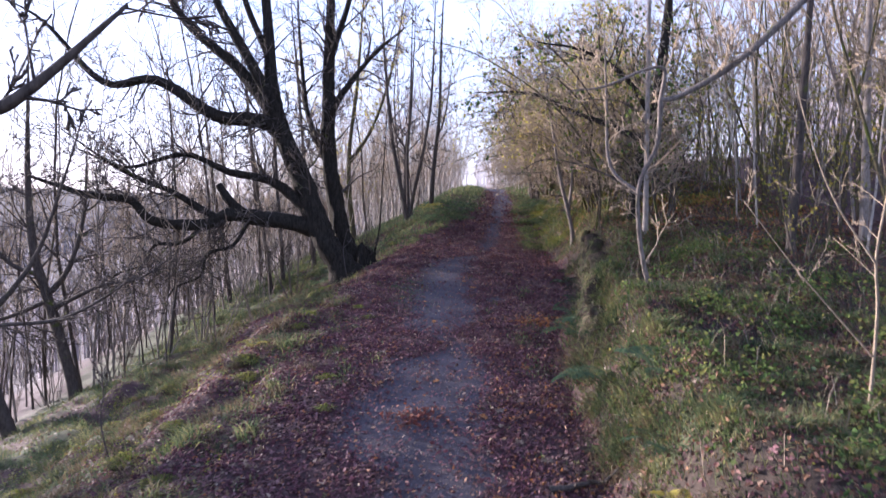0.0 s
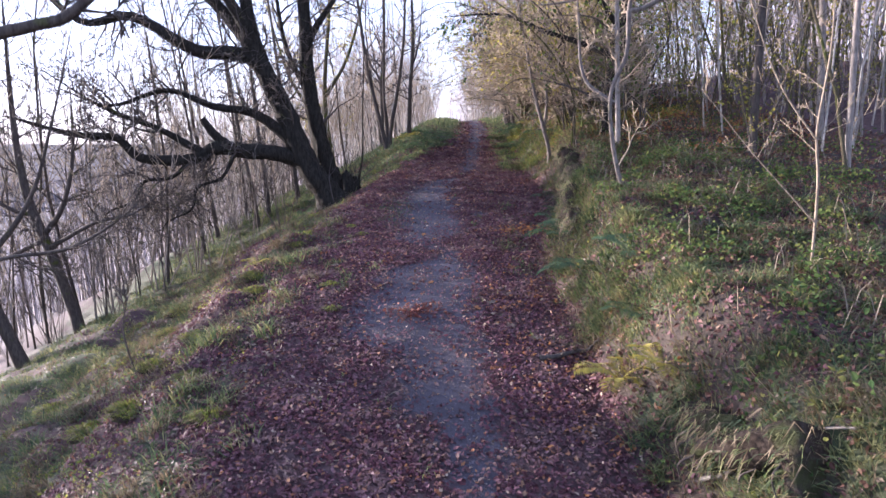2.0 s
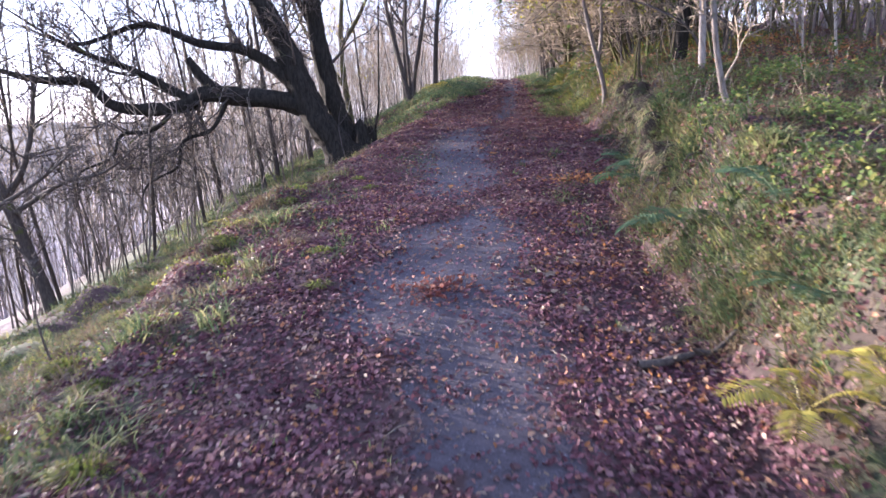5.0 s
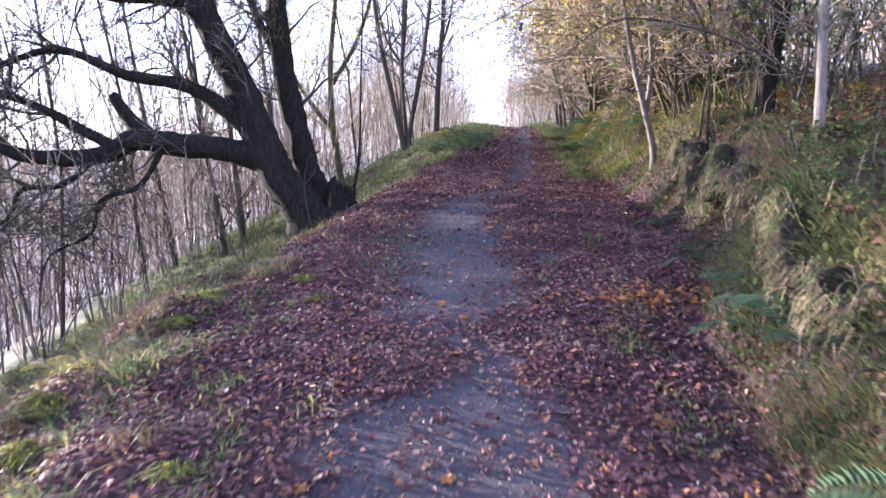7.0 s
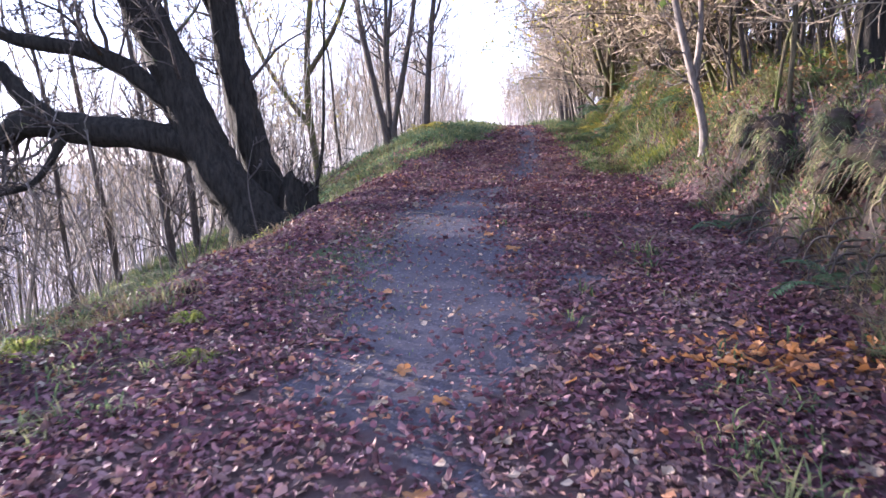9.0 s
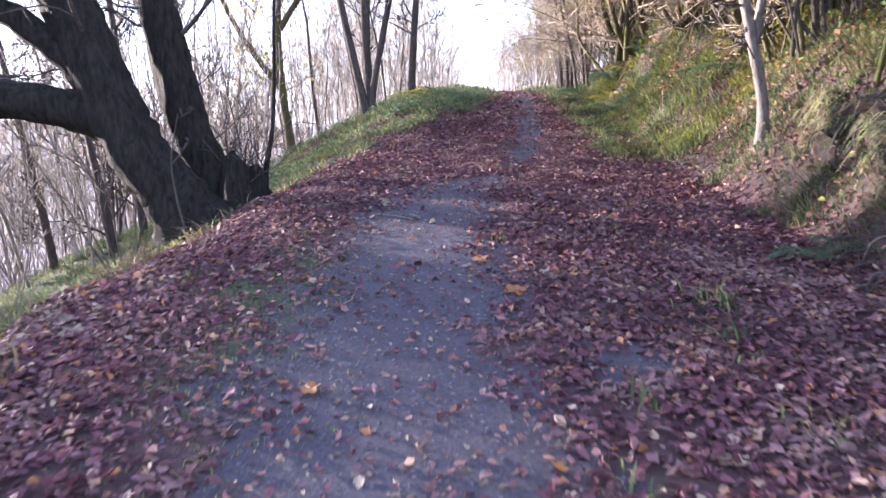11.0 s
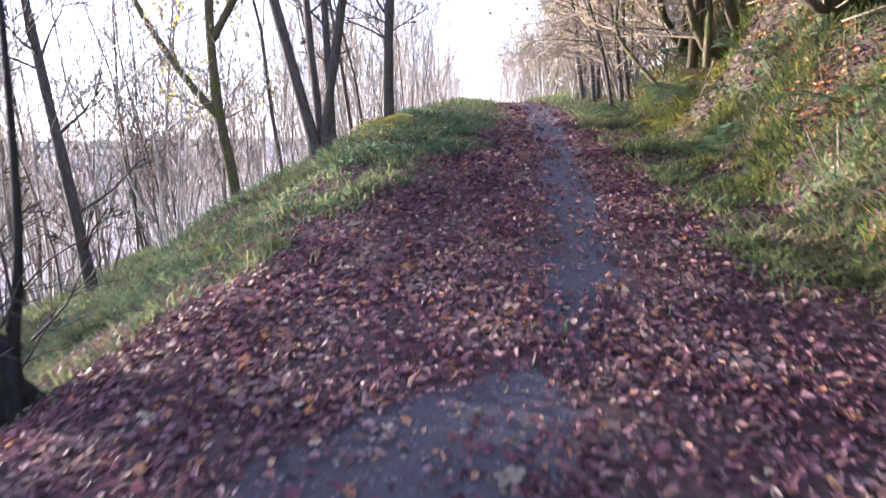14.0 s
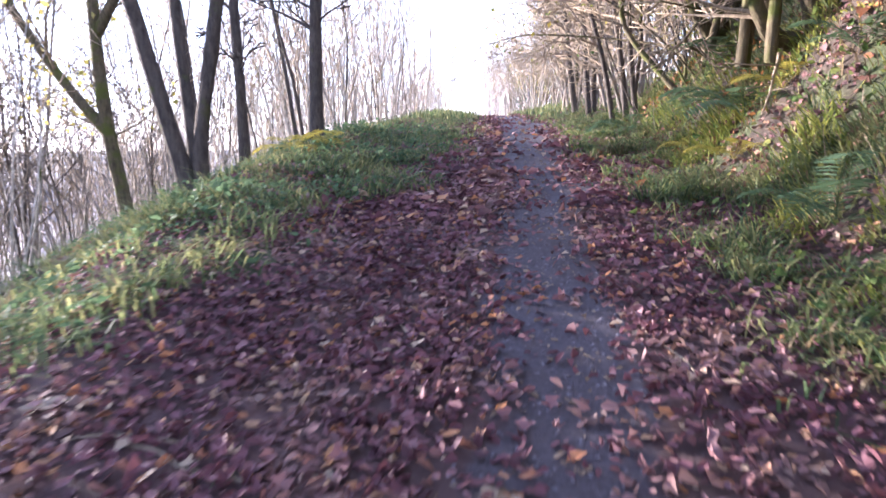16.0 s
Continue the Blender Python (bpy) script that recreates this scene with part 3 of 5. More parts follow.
def great_tree():
    r = random.Random(77)
    grown, hub = 1.04, (0.0, 6.7, 2.3)
    root = new("oak_tree")
    root.location = (-2.55, 17.7, gz(-2.55, 17.7))
    twig = Buf()
    made = []
    for name, sides, rough, pts in OAK_LIMBS:
        pts = [(*(h + (c - h) * grown for c, h in zip(p[:3], hub)), p[3] * grown) for p in pts]
        b, line = limb_mesh(r, pts, sides, rough)
        made.append((name, b))
        if name == "broken_limb":
            continue
        thick = pts[0][3]
        sprout(r, twig, line, 5.5 if thick < 0.3 else 3.2, 1.5, dict(GNARLED, tip=0.0065), 2, 0.42 if name in ("trunk", "second_stem") else 0.22)
    for name, b in made + [("crown", twig)]:
        o = Vector(root.location)
        b.v = [(v[0] - o.x, v[1] - o.y, v[2] - o.z) for v in b.v]
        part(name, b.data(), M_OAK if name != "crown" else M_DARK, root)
    return tagged(root, "old two-stemmed oak, bare, its low limbs reaching over the slope", "tree")


great_tree()


def stump(x, y):
    """The torn foot of a lost third stem: one lumpy, ragged bole."""
    r = random.Random(3)
    root = new("tree_stump")
    root.location = (x, y, gz(x, y))
    sides, rings = 28, 9
    b = Buf()
    for k in range(rings):
        f = k / (rings - 1)
        for s in range(sides):
            a = 2 * math.pi * s / sides
            lobe = 0.2 * math.sin(3 * a + 0.5) + 0.12 * math.sin(7 * a + 1.0)
            rad = (0.42 - 0.22 * f ** 0.7) * (1 + lobe) * (1 + r.uniform(-0.08, 0.08))
            top = 0.52 + 0.16 * math.sin(a + 2.8) + 0.05 * math.sin(3 * a) + 0.02 * math.sin(8 * a)
            b.v.append((rad * math.cos(a) - 0.1 * f, rad * 0.8 * math.sin(a), -0.15 + (top + 0.15) * f + r.uniform(-0.015, 0.015)))
    for k in range(rings - 1):
        for s in range(sides):
            p, q = k * sides + s, k * sides + (s + 1) % sides
            b.f.append((p, q, q + sides, p + sides))
    c = len(b.v)
    b.v.append((-0.1, 0, 0.38))
    b.f += [((rings - 1) * sides + s, (rings - 1) * sides + (s + 1) % sides, c) for s in range(sides)]
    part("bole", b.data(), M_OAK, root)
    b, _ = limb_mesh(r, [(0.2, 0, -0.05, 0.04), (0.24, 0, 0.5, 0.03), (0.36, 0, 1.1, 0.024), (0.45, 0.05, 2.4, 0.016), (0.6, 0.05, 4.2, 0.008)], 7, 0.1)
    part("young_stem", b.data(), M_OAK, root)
    twig = Buf()
    for k in range(22):
        grow(r, twig, twig, Vector((r.uniform(-0.2, 0.3), r.uniform(-0.1, 0.1), r.uniform(0.25, 0.6))), Vector((r.uniform(-0.6, 0.9), r.uniform(-0.3, 0.3), 0.7)), r.uniform(0.3, 1.0), 0.01, 1, dict(GNARLED, shoots=(0, 4, 3), tip=0.004))
    part("brushwood", twig.data(), M_DARK, root)
    return tagged(root, "torn mossy stump with young shoots beside the oak", "stump")


stump(-2.0, 18.15)


# ---- single trees that stand out ----
def shaped_tree(name, label, x, y, stems, m_wood, shoots=2.2, length=1.2, opt=GNARLED, seed=1, m_twig=None, leaves=0, m_leaf=None, start=0.3, leaf_size=0.07, rough=0.06, sides=9, level=2):
    """A tree from the lines of its stems, given from its foot."""
    r = random.Random(seed)
    root = new(name)
    root.location = (x, y, gz(x, y))
    twig, leaf = Buf(), Buf()
    for k, pts in enumerate(stems):
        b, line = limb_mesh(r, pts, sides if pts[0][3] > 0.05 else 6, rough)
        part("trunk" if k == 0 else "stem", b.data(), m_wood, root)
        sprout(r, twig, line, shoots, length, opt, level, start)
    part("crown", twig.data(), m_twig or M_TWIG, root)
    if leaves:
        pool = [Vector(v) for v in twig.v[::3] if v[2] > 0.8]
        for _ in range(leaves):
            add_leaves(r, leaf, r.choice(pool), (0.12, 0.12, 0.1), 1, leaf_size)
        part("leaves", leaf.data(), m_leaf, root)
    return tagged(root, label, "tree")


SLIM = dict(bend=0.2, lift=0.25, shoots=(0, 3, 4), shrink=(0.3, 0.55), angle=(20, 55), seg=0.3, thick=9.0, tip=0.009)
FEATHERY = dict(bend=0.22, lift=0.1, shoots=(0, 4, 5), shrink=(0.35, 0.6), angle=(25, 60), seg=0.25, thick=9.0, tip=0.006)

shaped_tree("ash_tree", "dark bare tree with upswept limbs on the valley slope", -8.7, 16.2,
            [[(0.1, 0, -0.4, 0.18), (0.0, 0, 0.5, 0.139), (-0.35, 0, 2.0, 0.122), (-0.75, 0, 3.6, 0.0979), (-0.85, 0.1, 5.4, 0.0653), (-0.7, 0.1, 8.0, 0.0163)],
             [(-0.5, 0, 2.5, 0.0734), (0.1, -0.1, 3.2, 0.0571), (0.5, -0.1, 4.4, 0.0408), (0.6, 0, 6.0, 0.00816)],
             [(-0.6, 0, 3.0, 0.0653), (-1.4, 0.1, 3.3, 0.049), (-2.3, 0.1, 4.4, 0.0326), (-2.9, 0, 5.6, 0.00816)],
             [(-0.4, 0, 2.2, 0.0571), (0.9, -0.3, 2.8, 0.0408), (1.9, -0.5, 3.0, 0.0245), (2.8, -0.6, 3.6, 0.00816)],
             [(-0.5, 0, 2.4, 0.0571), (-1.5, -0.2, 2.0, 0.0408), (-2.6, -0.3, 1.9, 0.0245), (-3.4, -0.4, 2.2, 0.00816)]], M_DARK, 5.5, 1.2, FEATHERY, 4, M_DARK)
shaped_tree("ash_tree", "thick dark trunk of a bare tree on the steep slope", -8.9, 14.0,
            [[(0.2, 0, -0.6, 0.204), (0.0, 0, 0.3, 0.15), (-0.4, 0, 1.6, 0.122), (-1.0, 0, 3.6, 0.0952), (-1.6, 0, 6.5, 0.034)],
             [(-0.6, 0, 2.2, 0.068), (0.5, 0.3, 3.6, 0.0476), (1.2, 0.3, 5.2, 0.0272), (1.9, 0.3, 7.2, 0.0068)]], M_DARK, 2.4, 1.2, FEATHERY, 5, M_DARK)
shaped_tree("ash_tree", "dark bare tree whose long low limb hangs out over the brow", -9.4, 10.6,
            [[(0.2, 0, -0.5, 0.24), (0.0, 0, 0.4, 0.18), (-0.2, 0, 1.8, 0.16), (-0.3, 0.1, 4.0, 0.13), (-0.2, 0.2, 7.0, 0.07), (0.1, 0.2, 10.0, 0.015)],
             [(-0.1, 0, 2.4, 0.06), (0.9, 0.1, 3.0, 0.045), (2.3, 0.3, 3.35, 0.034), (3.3, 0.3, 3.45, 0.03), (4.0, 0.3, 3.75, 0.022), (4.6, 0.3, 4.15, 0.01)],
             [(-0.2, 0, 3.0, 0.09), (-1.2, 0.4, 4.4, 0.07), (-2.2, 0.6, 6.2, 0.04), (-2.8, 0.6, 8.4, 0.01)],
             [(-0.3, 0, 4.0, 0.08), (-0.6, -0.8, 5.6, 0.055), (-0.8, -1.2, 7.4, 0.01)]], M_DARK, 3.0, 0.9, FEATHERY, 14, M_DARK)
shaped_tree("ash_tree", "dark bare tree with a bough across the start of the path", -6.6, 4.0,
            [[(0.2, 0, -0.5, 0.24), (0.0, 0, 0.4, 0.18), (0.05, 0, 2.0, 0.16), (-0.1, 0, 4.6, 0.13), (-0.3, 0.1, 8.0, 0.02)],
             [(0.05, 0, 2.9, 0.08), (1.4, -0.1, 4.5, 0.06), (2.7, -0.2, 5.3, 0.05), (4.0, -0.2, 5.55, 0.038), (4.35, -0.2, 5.65, 0.034), (4.9, -0.1, 6.15, 0.01)],
             [(-0.1, 0, 4.0, 0.08), (-1.0, 0.5, 5.6, 0.06), (-1.8, 0.8, 8.0, 0.01)]], M_DARK, 1.2, 0.8, FEATHERY, 15, M_DARK)
# three trees out of view on the left, added to keep sun off the bank
for k, (x, y, h) in enumerate([(-10.4, 9.4, 9.5), (-12.2, 12.2, 10.0), (-12.4, 10.2, 9.0)]):
    shaped_tree("ash_tree", "unseen dark bare tree with a dense crown, added to shade the bank", x, y,
                [[(0.1, 0, -0.5, 0.2), (0.0, 0, 0.5, 0.15), (-0.1, 0, 2.0, 0.13), (0.1, 0, h * 0.5, 0.09), (0.0, 0, h, 0.012)],
                 [(-0.1, 0, 1.6, 0.07), (0.8, 0.5, 2.8, 0.05), (1.3, 0.8, 4.6, 0.035), (1.6, 0.9, 7.0, 0.008)],
                 [(0.0, 0, 2.2, 0.07), (-0.9, -0.4, 3.6, 0.05), (-1.5, -0.6, 5.6, 0.035), (-1.9, -0.6, 8.0, 0.008)]], M_DARK, 5.0, 1.4, FEATHERY, 16 + k, M_DARK, start=0.1)
shaped_tree("alder_tree", "dark triple-stemmed bare tree on the grassy brow", -1.21, 24.15,
            [[(0, 0, -0.2, 0.116), (-0.08, 0, 0.35, 0.0816), (-0.3, 0, 1.5, 0.068), (-0.55, 0, 3.0, 0.0612), (-0.75, 0.1, 5.5, 0.0408), (-0.9, 0, 9.0, 0.0068)],
             [(0.05, 0.06, -0.2, 0.0952), (0.02, 0.1, 0.6, 0.0578), (-0.02, 0.15, 2.0, 0.0476), (0.1, 0.2, 4.0, 0.0374), (0.2, 0.2, 7.5, 0.0068)],
             [(0.1, 0, -0.2, 0.102), (0.12, 0, 0.5, 0.068), (0.35, 0, 1.5, 0.0612), (0.62, 0, 2.8, 0.051), (0.85, 0, 4.6, 0.0408), (1.0, 0, 8.5, 0.0068)]], M_DARK, 2.0, 1.3, SLIM, 6, M_DARK, start=0.35)
shaped_tree("alder_tree", "dark mossy bare tree standing on the grassy brow", -0.45, 26.5,
            [[(0.0, 0.0, -0.214, 0.1166), (0.0214, 0.0, 0.321, 0.0837), (0.1284, 0.0, 1.712, 0.0728), (0.321, 0.0, 3.424, 0.0618), (0.3745, 0.0, 5.564, 0.0437), (0.535, 0.0, 9.095, 0.0073)],
             [(0.1605, 0.0, 2.354, 0.0364), (0.535, 0.107, 3.424, 0.0291), (0.8025, 0.107, 5.35, 0.0073)]], M_DARK, 2.0, 1.2, SLIM, 7, M_DARK, start=0.35)
shaped_tree("alder_tree", "bare dark tree behind the triple-stemmed one", -1.5, 27.0,
            [[(0, 0, -0.3, 0.0884), (0.05, 0, 1.0, 0.068), (0.1, 0, 2.6, 0.0578), (0.3, 0, 4.2, 0.0408), (0.5, 0, 8, 0.0068)],
             [(0.1, 0, 2.6, 0.0476), (-0.4, 0, 3.6, 0.034), (-0.7, 0, 6.0, 0.0068)]], M_DARK, 2.2, 1.2, SLIM, 8, M_DARK)
shaped_tree("maple_tree", "mossy forked tree with a few last yellow leaves", -3.5, 28.2,
            [[(0.0, 0.0, -0.625, 0.15), (-0.125, 0.0, 0.75, 0.1063), (-0.25, 0.0, 2.25, 0.0938), (-0.1875, 0.0, 4.0, 0.0775), (0.125, 0.0, 6.25, 0.068), (0.5, 0.0, 10.625, 0.0085)],
             [(-0.1875, 0.0, 1.75, 0.085), (-1.0, 0.125, 2.875, 0.068), (-1.75, 0.125, 4.5, 0.051), (-2.5, 0.25, 7.75, 0.0085)],
             [(-0.1875, 0.0, 3.25, 0.0765), (0.75, -0.25, 4.625, 0.0595), (1.5, -0.375, 6.75, 0.0425), (2.0, -0.375, 9.375, 0.0085)]], M_MOSSY, 2.6, 1.3, SLIM, 9, M_TWIG, 1800, M_YLEAF, leaf_size=0.085)
for k, (x, y, h, rr, lx) in enumerate([(-5.4, 22.0, 8.5, 0.065, -0.9), (-6.2, 24.0, 9.0, 0.06, -0.5), (-5.2, 22.8, 9.5, 0.07, -0.4), (-4.4, 24.0, 9.5, 0.075, -0.7), (-7.0, 23.0, 9.0, 0.07, -1.0)]):
    shaped_tree("slender_tree", "slender dark bare tree rising from the slope below the path", x, y,
                [[(0, 0, -0.3, rr * 1.3), (lx * 0.1, 0, 1.0, rr), (lx * 0.4, 0.05, h * 0.35, rr * 0.8), (lx * 0.6, 0, h * 0.6, rr * 0.55), (lx, 0.1, h, 0.01)]], M_DARK, 2.0, 1.0, SLIM, 20 + k, M_DARK, start=0.12, rough=0.1)

# upper side
shaped_tree("hawthorn_tree", "crooked mossy tree with a long bent limb", 3.05, 9.75,
            [[(0.03, 0, -0.2, 0.045), (-0.24, 0, 0.25, 0.034), (-0.36, 0, 1.36, 0.03), (-0.12, 0, 1.98, 0.032), (-0.08, 0, 2.6, 0.036)],
             [(-0.08, 0, 2.6, 0.035), (0.1, -0.05, 2.62, 0.04), (0.45, -0.1, 2.8, 0.045), (0.9, -0.15, 3.1, 0.05), (1.3, -0.15, 3.45, 0.055), (1.8, -0.1, 3.95, 0.06), (2.6, 0, 4.9, 0.06)],
             [(-0.08, 0, 2.6, 0.03), (-0.06, -0.05, 3.0, 0.026), (-0.35, -0.1, 2.98, 0.022), (-0.9, -0.2, 2.75, 0.017), (-1.4, -0.3, 2.68, 0.008)],
             [(-0.3, 0, 1.3, 0.03), (-0.7, 0.2, 1.7, 0.026), (-0.75, 0.3, 2.6, 0.018), (-0.8, 0.3, 3.6, 0.008)]], M_HAZELBARK, 2.6, 0.8, GNARLED, 30, M_TWIG, start=0.2)
shaped_tree("sapling", "pale grey sapling with thin spreading twigs", 3.4, 5.5,
            [[(0, 0, -0.1, 0.0136), (0.03, 0, 0.8, 0.0124), (0.0, 0, 1.3, 0.0105), (0.1, 0, 2.2, 0.00744), (0.05, 0, 3.6, 0.003)],
             [(0.0, 0, 1.2, 0.00868), (-0.35, 0, 1.7, 0.00682), (-0.6, 0, 2.3, 0.00496), (-0.8, 0, 3.0, 0.003)],
             [(0.02, 0, 0.45, 0.00744), (-0.3, 0, 0.8, 0.0062), (-0.7, -0.1, 1.2, 0.00434), (-1.1, -0.1, 1.7, 0.003)]], M_TWIG, 3.0, 0.5, dict(SLIM, tip=0.0022), 32, M_TWIG, start=0.25)
for k, (x, y, rr, m, h, lx) in enumerate([(6.3, 9.7, 0.05, M_GREY, 9, 0.1), (5.8, 11.7, 0.075, M_DARK, 9, 0.3), (3.75, 13.05, 0.05, M_GREY, 8.5, -0.05), (7.4, 12.4, 0.07, M_GREY, 10, -0.2)]):
    shaped_tree("birch_tree", "straight grey-barked birch on the bank" if m is M_GREY else "straight bare tree in the upper wood", x, y,
                [[(0, 0, -0.2, rr * 1.3), (0.0, 0, 0.5, rr), (lx * 0.3, 0, h * 0.3, rr * 0.85), (lx * 0.6, 0, h * 0.6, rr * 0.5), (lx, 0, h, 0.01)]], m, 1.8, 1.0, SLIM, 40 + k, M_TWIG, start=0.2)
shaped_tree("hazel_tree", "dark forked tree rooted in the bank beside the path", 3.02, 16.55,
            [[(0.0206, 0.0, -0.309, 0.0772), (0.0309, 0.0, 0.2575, 0.0515), (-0.0206, 0.0, 0.5665, 0.0484), (-0.1236, 0.0, 0.9785, 0.0464), (-0.309, 0.0, 1.751, 0.0391), (-0.4635, 0.0, 2.678, 0.0288), (-0.824, 0.0, 4.738, 0.0074)],
             [(-0.0824, 0.0, 0.8755, 0.0371), (0.0, 0.0515, 1.545, 0.033), (0.0, 0.103, 2.678, 0.0297), (0.206, 0.103, 4.944, 0.0074)]], M_HAZELBARK, 2.4, 0.7, SLIM, 50, M_DARK, start=0.3)
shaped_tree("sycamore_tree", "dark tree with a bough arching over the path", 4.1, 15.2,
            [[(0.0, 0.0, -0.224, 0.1904), (0.0224, 0.0, 0.448, 0.14), (0.224, 0.0, 1.68, 0.1288), (0.448, 0.0, 2.688, 0.112), (0.672, 0.112, 4.48, 0.0896), (1.008, 0.224, 8.4, 0.0112)],
             [(0.2464, 0.0, 1.68, 0.0784), (-0.448, 0.336, 2.072, 0.0616), (-1.232, 0.672, 2.408, 0.0504), (-2.128, 1.008, 2.856, 0.0336), (-3.36, 1.344, 2.912, 0.0112)],
             [(0.336, 0.0, 2.24, 0.0672), (-0.336, -0.336, 3.024, 0.0504), (-1.232, -0.672, 3.472, 0.0336), (-2.24, -1.008, 3.584, 0.0112)]], M_OAK, 3.2, 1.2, FEATHERY, 51, M_DARK, 500, M_LEAF, start=0.25, leaf_size=0.1)


def hazel(seed, x, y, stems, height, label, m=None, lean=(-0.5, -0.1), leaves=0, m_leaf=None, spread=1.0):
    """A sprawling stool of arching, crossing stems."""
    r = random.Random(seed)
    lines = []
    for k in range(stems):
        a = r.uniform(0, 2 * math.pi)
        out = spread * r.uniform(0.15, 1.5)
        dx, dy = math.cos(a) * out + lean[0] * 1.3, math.sin(a) * out + lean[1]
        h = height * r.choice((0.28, 0.4, 0.55, 0.8, 1.05)) * r.uniform(0.85, 1.15)
        rr = r.choice((0.008, 0.011, 0.015, 0.022, 0.03)) * (0.6 + 0.4 * h / height)
        ox, oy, sag = r.uniform(-0.45, 0.45), r.uniform(-0.45, 0.45), r.uniform(0.6, 1.05)
        j = [r.uniform(-0.34, 0.34) for _ in range(6)]
        lines.append([(ox, oy, -0.3, rr * 1.3), (ox + dx * 0.3 + j[0], oy + dy * 0.3 + j[1], h * 0.3, rr), (ox + dx * 0.9 + j[2], oy + dy * 0.9 + j[3], h * 0.65, rr * 0.8), (ox + dx * 1.7 + j[4], oy + dy * 1.7 + j[5], h * 0.92, rr * 0.55), (ox + dx * 2.6, oy + dy * 2.6, h * sag, 0.006)])
    return shaped_tree("hazel_bush", label, x, y, lines, m or (M_MOSSY, M_DARK, M_MOSSY)[seed % 3], 4.2, 1.0, FEATHERY, seed, M_TWIG, leaves, m_leaf, 0.2, sides=6, level=1, leaf_size=0.07)


for k, (x, y, st, h, lean, lv) in enumerate([
        (4.6, 20.5, 13, 4.0, (-0.5, -0.2), 420), (3.95, 17.1, 11, 4.2, (-0.3, -0.1), 420), (3.7, 15.3, 9, 4.6, (-0.1, 0), 420), (4.7, 26.0, 13, 4.5, (-0.5, -0.2), 420),
        (4.5, 24.6, 14, 4.2, (-0.5, -0.3), 420), (4.25, 19.3, 13, 4.0, (-0.35, -0.2), 420), (4.35, 22.2, 14, 4.2, (-0.4, -0.3), 420), (5.2, 17.8, 12, 4.5, (-0.3, 0), 420),
        (5.6, 21.5, 12, 5.0, (-0.4, 0), 840), (5.4, 24.2, 12, 5.0, (-0.5, 0), 840), (4.1, 27.3, 10, 4.5, (-0.3, -0.2), 420), (4.3, 29.5, 9, 5.2, (-0.3, -0.2), 420), (4.7, 33.0, 9, 5.5, (-0.3, -0.2), 420), (4.6, 31.2, 8, 5.0, (-0.2, 0), 420), (5.0, 35.0, 8, 5.5, (-0.3, 0), 70), (5.4, 39.0, 8, 5.5, (-0.3, 0), 70), (6.0, 46.0, 8, 6.0, (-0.3, 0), 30), (6.4, 51.0, 8, 6.0, (-0.3, 0), 30),
        (5.0, 37.0, 11, 5.5, (-0.3, 0), 70), (4.7, 14.6, 10, 4.5, (-0.2, 0), 420), (5.6, 42.0, 11, 6, (-0.3, 0), 70)]):
    # past y = 29 a paler grey bark stands in for haze
    hazel(60 + k, x, y, st, h, "sprawling mossy hazel with green leaves still on it" if lv > 100 else "tangled mossy hazel stool arching over the bank", M_GREY if y > 29 else None, lean, int(lv * (1.3 if y < 17.5 else 4.0 if y < 25 else 0.4)), (M_HAZEL, M_YLEAF, M_HAZEL, M_LEAF)[k % 4])
for k, (x, y) in enumerate([(4.0, 17.5), (4.2, 18.9), (4.4, 20.7), (4.5, 22.5), (4.3, 24.3), (4.2, 26.1)]):
    hazel(120 + k, x, y, 11, 1.9, "low mossy hazel shrub with golden leaves on the upper bank", None, (-0.25, -0.1), 300, M_HAZEL, 0.8)


def hazel_stool(x, y, turn, size, seed):
    """An old stool: a thick mossy stem bent low along the bank, with rods rising from it."""
    r = random.Random(seed)
    a = radians(turn)

    def at(d, side, z, rad):
        return ((math.cos(a) * d - math.sin(a) * side) * size, (math.sin(a) * d + math.cos(a) * side) * size, z * size, rad * size)

    lines = [[at(-0.35, 0, -0.15, 0.1), at(0.0, 0, 0.05, 0.08), at(0.3, 0.05, 0.1, 0.07), at(0.6, 0.12, 0.45, 0.05), at(0.9, 0.2, 1.3, 0.045), at(1.2, 0.3, 2.8, 0.012)],
             [at(-0.1, 0.1, -0.1, 0.09), at(0.1, 0.15, 0.6, 0.06), at(0.5, 0.3, 1.5, 0.045), at(1.3, 0.4, 2.4, 0.03), at(2.1, 0.5, 2.6, 0.008)]]
    for k in range(6):
        d, q = r.uniform(-0.4, 0.5), r.uniform(-0.3, 0.3)
        e, h = r.uniform(-0.4, 0.9), r.uniform(1.8, 3.6)
        lines.append([at(d, q, -0.1, 0.045), at(d + 0.3 * e, q + 0.1, 0.3 * h, 0.036), at(d + 0.8 * e, q + r.uniform(-0.4, 0.4), 0.7 * h, 0.024), at(d + 1.4 * e, q + r.uniform(-0.8, 0.8), h, 0.007)])
    return shaped_tree("hazel_stool", "old mossy hazel stool bent low along the bank", x, y, lines, M_MOSSY, 3.0, 0.9, FEATHERY, seed, M_TWIG, 160, M_HAZEL, 0.3, sides=10, level=1, leaf_size=0.08, rough=0.16)


for k, (x, y, turn, size) in enumerate([(3.85, 23.4, 200, 1.0), (3.95, 21.2, 170, 0.65), (4.0, 18.6, 190, 0.9), (4.2, 25.6, 200, 1.0), (4.9, 19.2, 150, 0.9)]):
    hazel_stool(x, y, turn, size, 140 + k)
